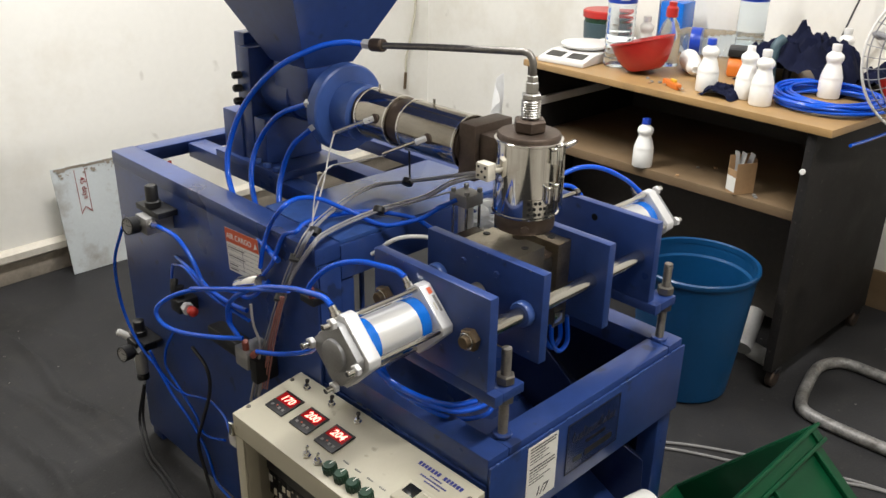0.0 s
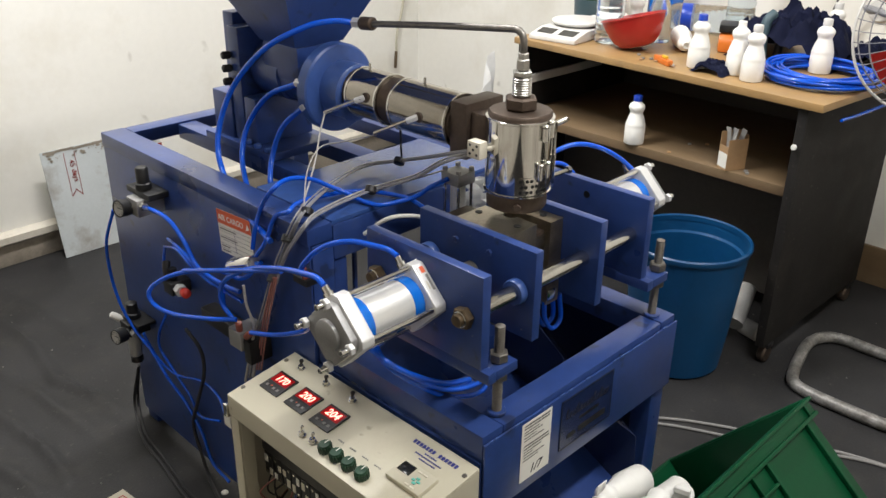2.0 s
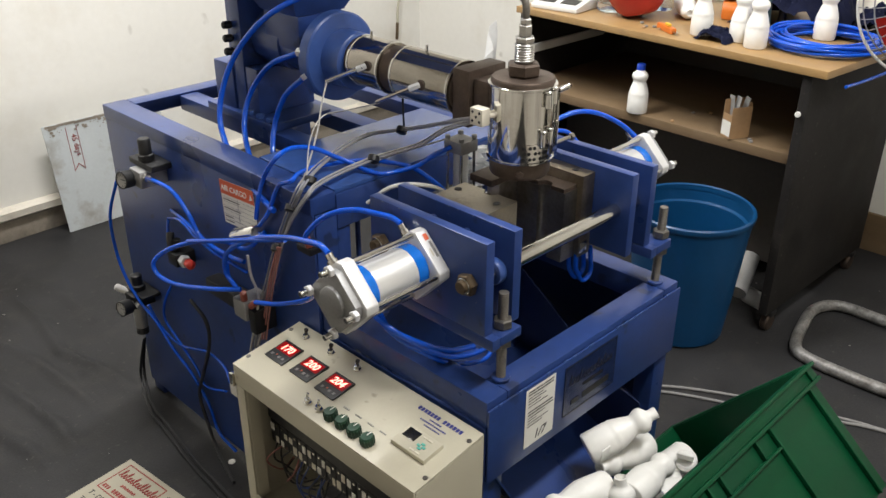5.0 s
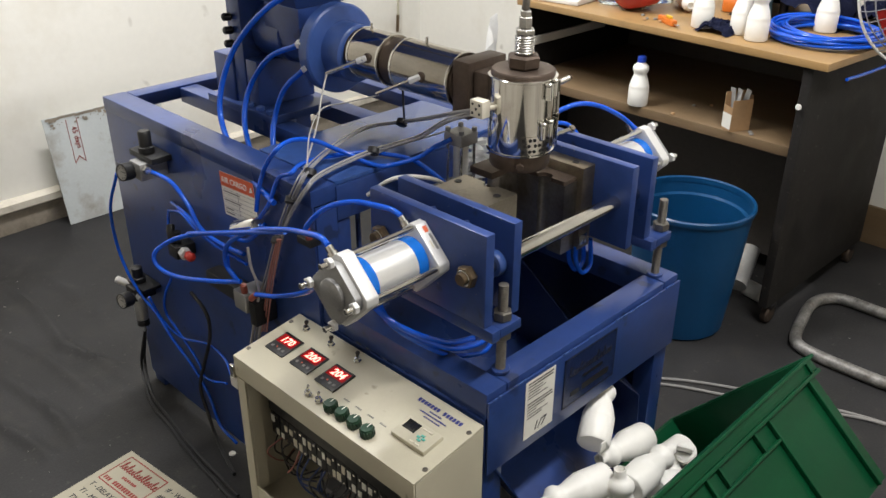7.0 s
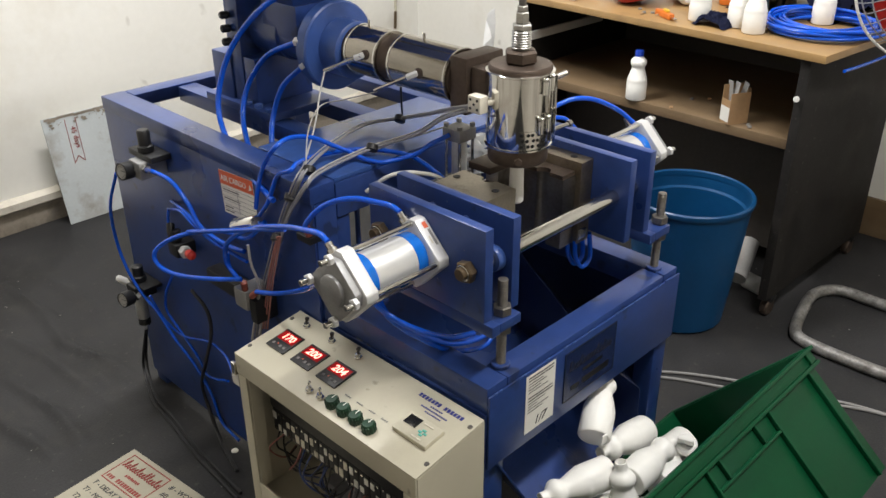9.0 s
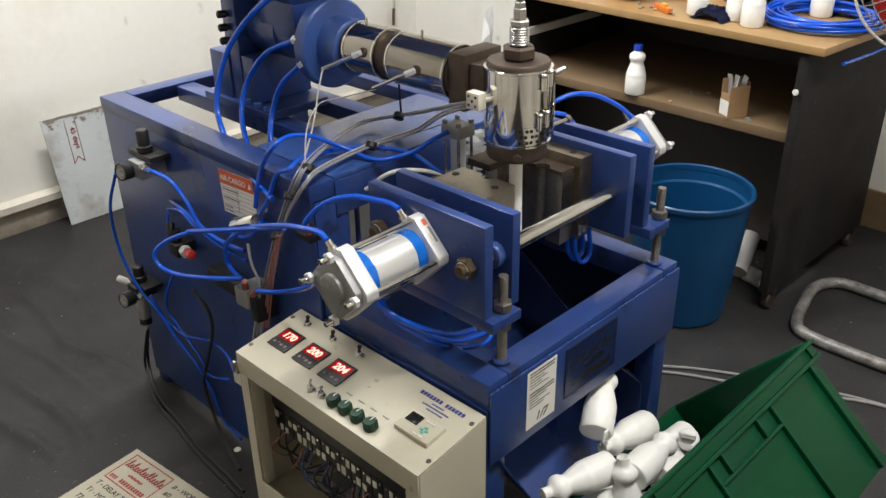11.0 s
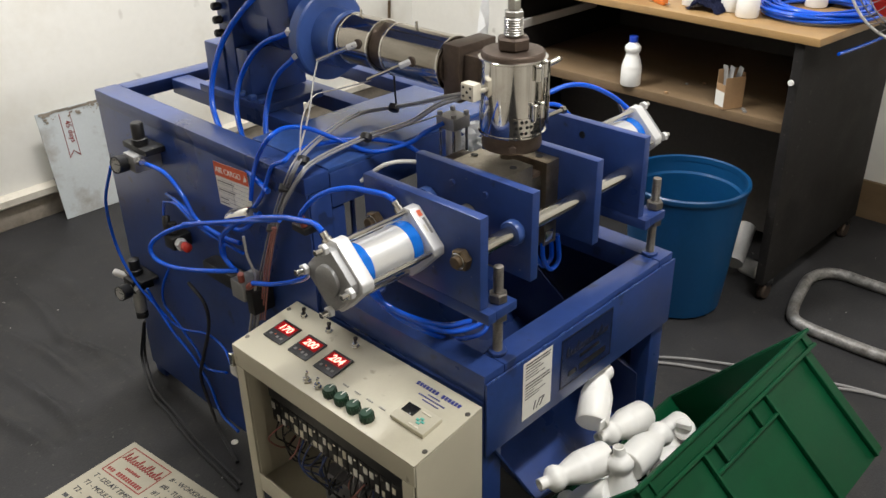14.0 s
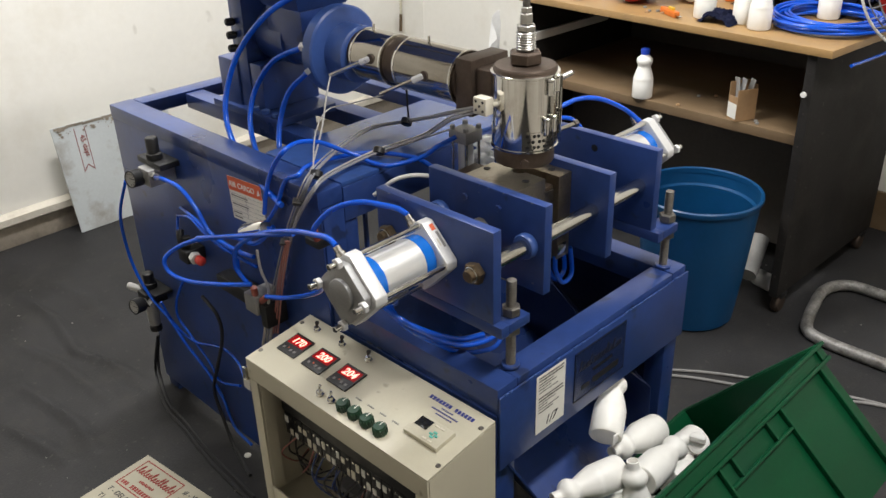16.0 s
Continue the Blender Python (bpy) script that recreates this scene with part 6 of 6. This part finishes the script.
# ---- floor things ----
def floor_items():
    # leaning painted sheet
    s = thing("metal_sheet", "pale weathered metal sheet leaning against the skirting", "sheet")
    TL, BL, BR = Vector((0.231, 2.155, 0.368)), Vector((0.240, 2.116, 0.002)), Vector((0.658, 2.116, 0.002))
    TR = TL + (BR - BL)
    part("panel", bm_sheet([BL, BR, TR, TL], 0.003), SHEET, s)
    sm = basis(BL + Vector((0, -0.0022, 0)), BR - BL, TL - BL)
    rib = bm_prism([(0.065, 0.352), (0.065, 0.20), (0.083, 0.222), (0.103, 0.20), (0.103, 0.352), (0.101, 0.352), (0.101, 0.206), (0.083, 0.226), (0.067, 0.206), (0.067, 0.352)], 0, 0.0006, "z")
    bmesh.ops.transform(rib, matrix=sm, verts=rib.verts[:])
    part("ribbon_outline", rib, RED_INK, s)
    writing("printed_words", "45 days", 0.025, sm @ pose(0.079, 0.325, 0.0008, 0, 0, -86), RED_INK, s)
    bars("fine_print", [(0.30, 0.335, 0.02, 0.018), (0.325, 0.335, 0.012, 0.018), (0.345, 0.335, 0.018, 0.018), (0.37, 0.335, 0.02, 0.018), (0.40, 0.30, 0.015, 0.014)], sm @ pose(0, 0, 0.0004), RED_INK, s)
    re = random.Random(12)
    bars("rusty_edge", [(0.418 * k / 30, 0.3605 - 0.005 * re.random() ** 2, 0.43 / 30 * 1.3, 0.008) for k in range(30)], sm @ pose(0, 0, 0.0002), SKIRT_LOW, s)
    # rust blooms along the upper edge
    blot = bmesh.new()
    for k in range(46):
        x = 0.012 + 0.40 * re.random() ** (1.0 if k % 2 else 2.4)
        y, r = 0.358 - 0.030 * re.random() ** 2, 0.0015 + 0.0055 * re.random() ** 2
        ring = [blot.verts.new((x + r * (1.6 if q % 2 else 1.0) * re.uniform(0.6, 1.2) * math.cos(q * math.pi / 5), y + r * re.uniform(0.6, 1.2) * math.sin(q * math.pi / 5), 0.0006 + 0.00002 * k)) for q in range(10)]
        blot.faces.new(ring)
    bmesh.ops.transform(blot, matrix=sm, verts=blot.verts[:])
    tagged(part("rust_bloom", blot, SKIRT_LOW, s, "brown rust blooms"), kind="stuff")
    # painted sign board on the floor
    g = thing("sign_board", "cream sign board with maroon print and black handwriting on the floor", "sign")
    gm = basis((-0.180, 0.885, 0.006), (0.11, -1, 0), (1, 0.11, 0))
    part("board", bm_box(0, 0.46, -0.34, 0, -0.005, 0, 0.001, m=gm), SIGN, g)
    part("frame_line", bm_box(0.018, 0.150, -0.0135, -0.011, 0.0002, 0.0007, m=gm), RED_INK, g)
    for x0, x1, y0, y1 in ((0.018, 0.150, -0.0955, -0.093), (0.018, 0.0205, -0.093, -0.0135), (0.1475, 0.150, -0.093, -0.0135)):
        part("frame_line", bm_box(x0, x1, y0, y1, 0.0002, 0.0007, m=gm), RED_INK, g)
    sc = bmesh.new()
    for k in range(14):
        x, h = 0.026 + k * 0.0086, (0.024 if k in (0, 2, 5, 8, 9, 12) else 0.013)
        bm_tube([(x, -0.048, 0), (x + 0.005, -0.048 + h * 0.5, 0), (x + 0.006, -0.048 + h, 0), (x + 0.0025, -0.048 + h * 0.5, 0), (x + 0.0085, -0.047, 0)], 0.0014, 5, 3, bm=sc)
    bmesh.ops.transform(sc, matrix=gm @ pose(0, 0, 0.0006), verts=sc.verts[:])
    part("script_mark", sc, RED_INK, g)
    bars("fine_print", [(0.060 + 0.006 * k, -0.066 + 0.001 * (k % 2), 0.0045, 0.006) for k in range(8)] + [(0.026 + 0.0075 * k, -0.088, 0.005, 0.0095) for k in range(3)] + [(0.058 + 0.0082 * k, -0.088, 0.0058, 0.0105) for k in range(10)], gm @ pose(0, 0, 0.0003), RED_INK, g)
    rng = random.Random(9)
    lines = [("T - DELAY TIMER", 0.02, -0.118), ("T1 - MOULD CLOSE", 0.02, -0.142), ("T2 -", 0.02, -0.166), ("# - WORKING", 0.165, -0.030), ("#0 - TUBE", 0.165, -0.053), ("#1 - MOULD", 0.165, -0.076), ("#2 -", 0.165, -0.099)]
    for txt, x, y in lines:
        writing("handwriting", txt, 0.017, gm @ pose(x, y, 0.0004, 0, 0, rng.uniform(-2, 2)), INK, g, shear=0.15)
    bars("handwriting", [(x + 0.02 * k, y, 0.014, 0.009) for x, y in ((0.07, -0.166), (0.02, -0.19), (0.22, -0.099), (0.165, -0.122), (0.165, -0.145), (0.02, -0.214)) for k in range(5)], gm @ pose(0, 0, 0.0003), INK, g)
    part("corner_hole", bm_cyl(gm @ Vector((0.012, -0.330, 0.0002)), gm @ Vector((0.012, -0.330, 0.0006)), 0.004, 10), INK, g)
    # foil wrapped bent tube
    whole("bent_tube", bm_tube([(1.27, -0.42, 0.0165), (1.252, -0.208, 0.0165), (1.25, -0.129, 0.0165), (1.252, -0.04, 0.0165), (1.266, 0.017, 0.0165), (1.307, 0.044, 0.0165), (1.404, 0.069, 0.0165), (1.503, 0.084, 0.0165), (1.566, 0.062, 0.0165), (1.589, 0.015, 0.0165), (1.588, -0.084, 0.0165), (1.60, -0.40, 0.0165)], 0.016, 18, 8), FOIL,
          "silver foil-wrapped bent tube lying on the floor", "tube")
    # white floor leads
    for k, (dy, dz) in enumerate(((0.0, 0.0), (0.022, 0.0))):
        whole("floor_lead", bm_tube([(0.60, 0.42 - dy, 0.004), (0.80, 0.29 - dy, 0.004), (0.903 - dy, 0.189 - dy * 0.6, 0.004), (0.985 - dy * 1.6, 0.055 - dy * 0.6, 0.004), (1.04 - dy, -0.08 - dy, 0.004), (1.10, -0.225 - dy, 0.004), (1.15, -0.5 - dy, 0.004)], 0.0040, 8, 8), FADED_INK,
              "pale grey flexible lead lying across the floor", "cable", None, "floor leads")
    # plastic pipe with a bend behind the tub
    p = thing("pipe_bend", "short white plastic pipes stood behind the tub", "pipe")
    part("pipe", bm_lathe([(0.026, 0), (0.0285, 0), (0.0285, 0.13), (0.026, 0.13), (0.026, 0.004)], (1.373, 0.260, 0.058), (0.130, 0.030, 0.080), 28), GREY_PVC, p)
    part("bend", bm_lathe([(0.019, 0), (0.0235, 0), (0.0245, 0.004), (0.0245, 0.056), (0.0205, 0.060), (0.019, 0.05)], (1.443, 0.260, 0.0248), (-0.25, -1, 0.0), 28), GREY_PVC, p)
    # crumpled polythene beside the die head
    rng2 = random.Random(21)
    for c0, sx, sz, lab in (((0.336, 0.330, 0.686), 0.085, 0.062, "crumpled clear polythene behind the mould"), ((1.40, 1.25, 0.0), 0.12, 0.68, "tall folded polythene sheet beside the desk")):
        bm = bmesh.new()
        n = 14
        gr = [[bm.verts.new((sx * (i / n - 0.5) + 0.012 * noise.noise((i * 0.5, j * 0.4, 2)), 0.02 * math.sin(i * 1.3) + 0.03 * noise.noise((i * 0.4, j * 0.5, 7)), sz * j / n * (1 - 0.35 * abs(i / n - 0.6)))) for j in range(n + 1)] for i in range(n + 1)]
        for i in range(n):
            for j in range(n):
                bm.faces.new((gr[i][j], gr[i + 1][j], gr[i + 1][j + 1], gr[i][j + 1]))
        bmesh.ops.solidify(bm, geom=bm.faces[:], thickness=0.0006)
        whole("polythene", bm, POLY, lab, "plastic sheet", pose(*c0, 0, 0, 40))
    # wall lead behind the machine
    wl = thing("wall_lead", "old cream lead hanging down the wall to a plug", "cable")
    part("lead", bm_tube([(1.955, 2.250, 1.4), (1.957, 2.250, 0.95), (1.953, 2.250, 0.754), (1.93, 2.250, 0.62), (1.897, 2.250, 0.51), (1.892, 2.250, 0.44)], 0.005, 8, 8), BEIGE, wl)
    part("lead_tip", bm_cyl((1.892, 2.250, 0.44), (1.886, 2.250, 0.365), 0.007, 10), BRASS, wl)
    # crumbs and chips on the floor
    crumbs = bmesh.new()
    rc = random.Random(33)
    for k in range(90):
        x, y = (rc.uniform(-0.9, -0.02), rc.uniform(0.6, 2.1)) if k < 65 else (rc.uniform(0.6, 1.9), rc.uniform(-0.9, 0.4))
        q = rc.uniform(0.0007, 0.0018)
        bm_box(-q * rc.uniform(1, 3), q, -q, q, 0, q * 0.7, bm=crumbs, m=pose(x, y, 0.0012, 0, 0, rc.uniform(0, 180)))
    whole("floor_crumbs", crumbs, DUST, "scattered plastic crumbs and dust on the floor", "debris", kind="stuff")
    whole("paper_scrap", bm_lathe([(0.0, 0), (0.014, 0.0), (0.012, 0.004), (0.0, 0.006)], n=9), PAPER, "small crumpled white scrap on the floor", "scrap", pose(-0.024, 0.724, 0.0005) @ Matrix.Scale(0.6, 4))
    # spilt bottles in and around the crate
    heap = [((0.394, -0.045, 0.251), (0.258, -0.038, 0.276)), ((0.231, -0.075, 0.275), (0.100, -0.033, 0.274)), ((0.233, -0.115, 0.277), (0.371, -0.112, 0.278)), ((0.218, -0.130, 0.182), (0.223, -0.101, 0.317)), ((0.200, -0.115, 0.235), (0.185, -0.007, 0.150)),
            ((0.36, -0.10, 0.175), (0.48, -0.12, 0.155)), ((0.46, -0.08, 0.145), (0.34, -0.05, 0.165)), ((0.22, -0.12, 0.195), (0.34, -0.14, 0.175)),
            ((0.52, -0.10, 0.135), (0.41, -0.14, 0.130)), ((0.40, -0.15, 0.105), (0.28, -0.15, 0.115)), ((0.30, -0.055, 0.150), (0.19, -0.075, 0.165)), ((0.52, -0.065, 0.165), (0.40, -0.055, 0.165))]
    for k, (b, nck) in enumerate(heap):
        bottle(lying(b, nck, 30 * k), None, "freshly moulded white bottle lying in the heap", "moulded bottles")
    o = thing("moulding_offcut", "white cut-off neck flash lying on the heap", "scrap", lying((0.478, -0.09, 0.190), (0.450, -0.10, 0.235)))
    part("ring", bm_lathe([(0.0, 0.003), (0.016, 0.003), (0.017, 0.0), (0.021, 0.001), (0.0205, 0.011), (0.017, 0.014), (0.0, 0.013)], n=24), WHITE_PLASTIC, o)
    part("flash", bm_box(-0.016, 0.014, -0.004, 0.004, 0.0135, 0.040, 0.003), WHITE_PLASTIC, o)
    whole("moulding_offcut", bm_sheet([(0.0, 0.0, 0.0), (0.028, 0.004, -0.002), (0.030, 0.002, 0.016), (0.002, 0.0, 0.020)], 0.0022, 0.0006), WHITE_PLASTIC, "thin white flash tab standing on the heap", "scrap", pose(0.236, -0.052, 0.312))


SHEET = mat("weathered_pale_sheet", (0.56, 0.60, 0.615), 0.45, 0.1, vary=0.08, scale=4, bump=0.05, dirt=(0.20, 0.14, 0.08), dirt_amount=0.6, dirt_scale=7)
SIGN = mat("cream_sign_face", (0.33, 0.305, 0.235), 0.45, vary=0.06, scale=6, dirt=(0.24, 0.21, 0.15), dirt_amount=0.5, dirt_scale=9)
desk()
tub()
crate()
desk_items()
floor_items()
moulded = bottle(pose(CX, CY, 0.607), None, "just moulded white bottle dropping from the mould onto the chute", "moulded bottles")
parison = whole("parison", bm_lathe([(0.0, 0.0), (0.009, 0.0), (0.0125, 0.004), (0.0115, 0.05), (0.0105, 0.164), (0.0, 0.165)], n=20), WHITE_PLASTIC, "soft white plastic parison hanging from the die", "plastic tube", pose(CX, CY, 0.782))


def motions():
    walk(left_platen, [(t, pose(-0.055 * k, 0, 0)) for t, k in LEFT_OPEN])
    walk(right_platen, [(t, pose(0.078 * k, 0, 0)) for t, k in RIGHT_OPEN])
    walk(moulded, [(0, pose(CX, CY, 0.607)), (4.15, pose(CX, CY, 0.607)), (4.25, pose(0.236, CY, 0.585)), (4.35, pose(0.238, CY, 0.545, 4)), (4.45, pose(0.240, CY - 0.01, 0.445, 12)), (4.55, pose(0.242, 0.12, 0.360, 22)),
                   (4.7, pose(0.25, 0.085, 0.305, 28)), (4.9, pose(0.27, 0.03, 0.285, 40)), (5.1, REST), (16.0, REST)])
    walk(parison, [(t, pose(CX, CY, z)) for t, z in ((0, 0.786), (7.9, 0.786), (8.4, 0.745), (9.0, 0.705), (10.2, 0.660), (11.4, 0.618), (11.9, 0.600), (12.3, 0.570), (16.0, 0.570))])


REST = lying((0.246, -0.030, 0.312), (0.359, 0.028, 0.366), 40)
LEFT_OPEN = [(0, 0), (3.8, 0), (3.9, 0.08), (4.0, 0.55), (4.1, 0.9), (4.2, 1), (11.8, 1), (11.9, 0.9), (12.0, 0.62), (12.1, 0.25), (12.2, 0.06), (12.3, 0), (16.0, 0)]
RIGHT_OPEN = [(0, 0), (3.7, 0), (3.8, 0.2), (3.9, 0.65), (4.0, 0.82), (4.1, 0.97), (4.2, 1), (11.9, 1), (12.0, 0.80), (12.1, 0.42), (12.2, 0.15), (12.3, 0.03), (12.4, 0), (16.0, 0)]
motions()
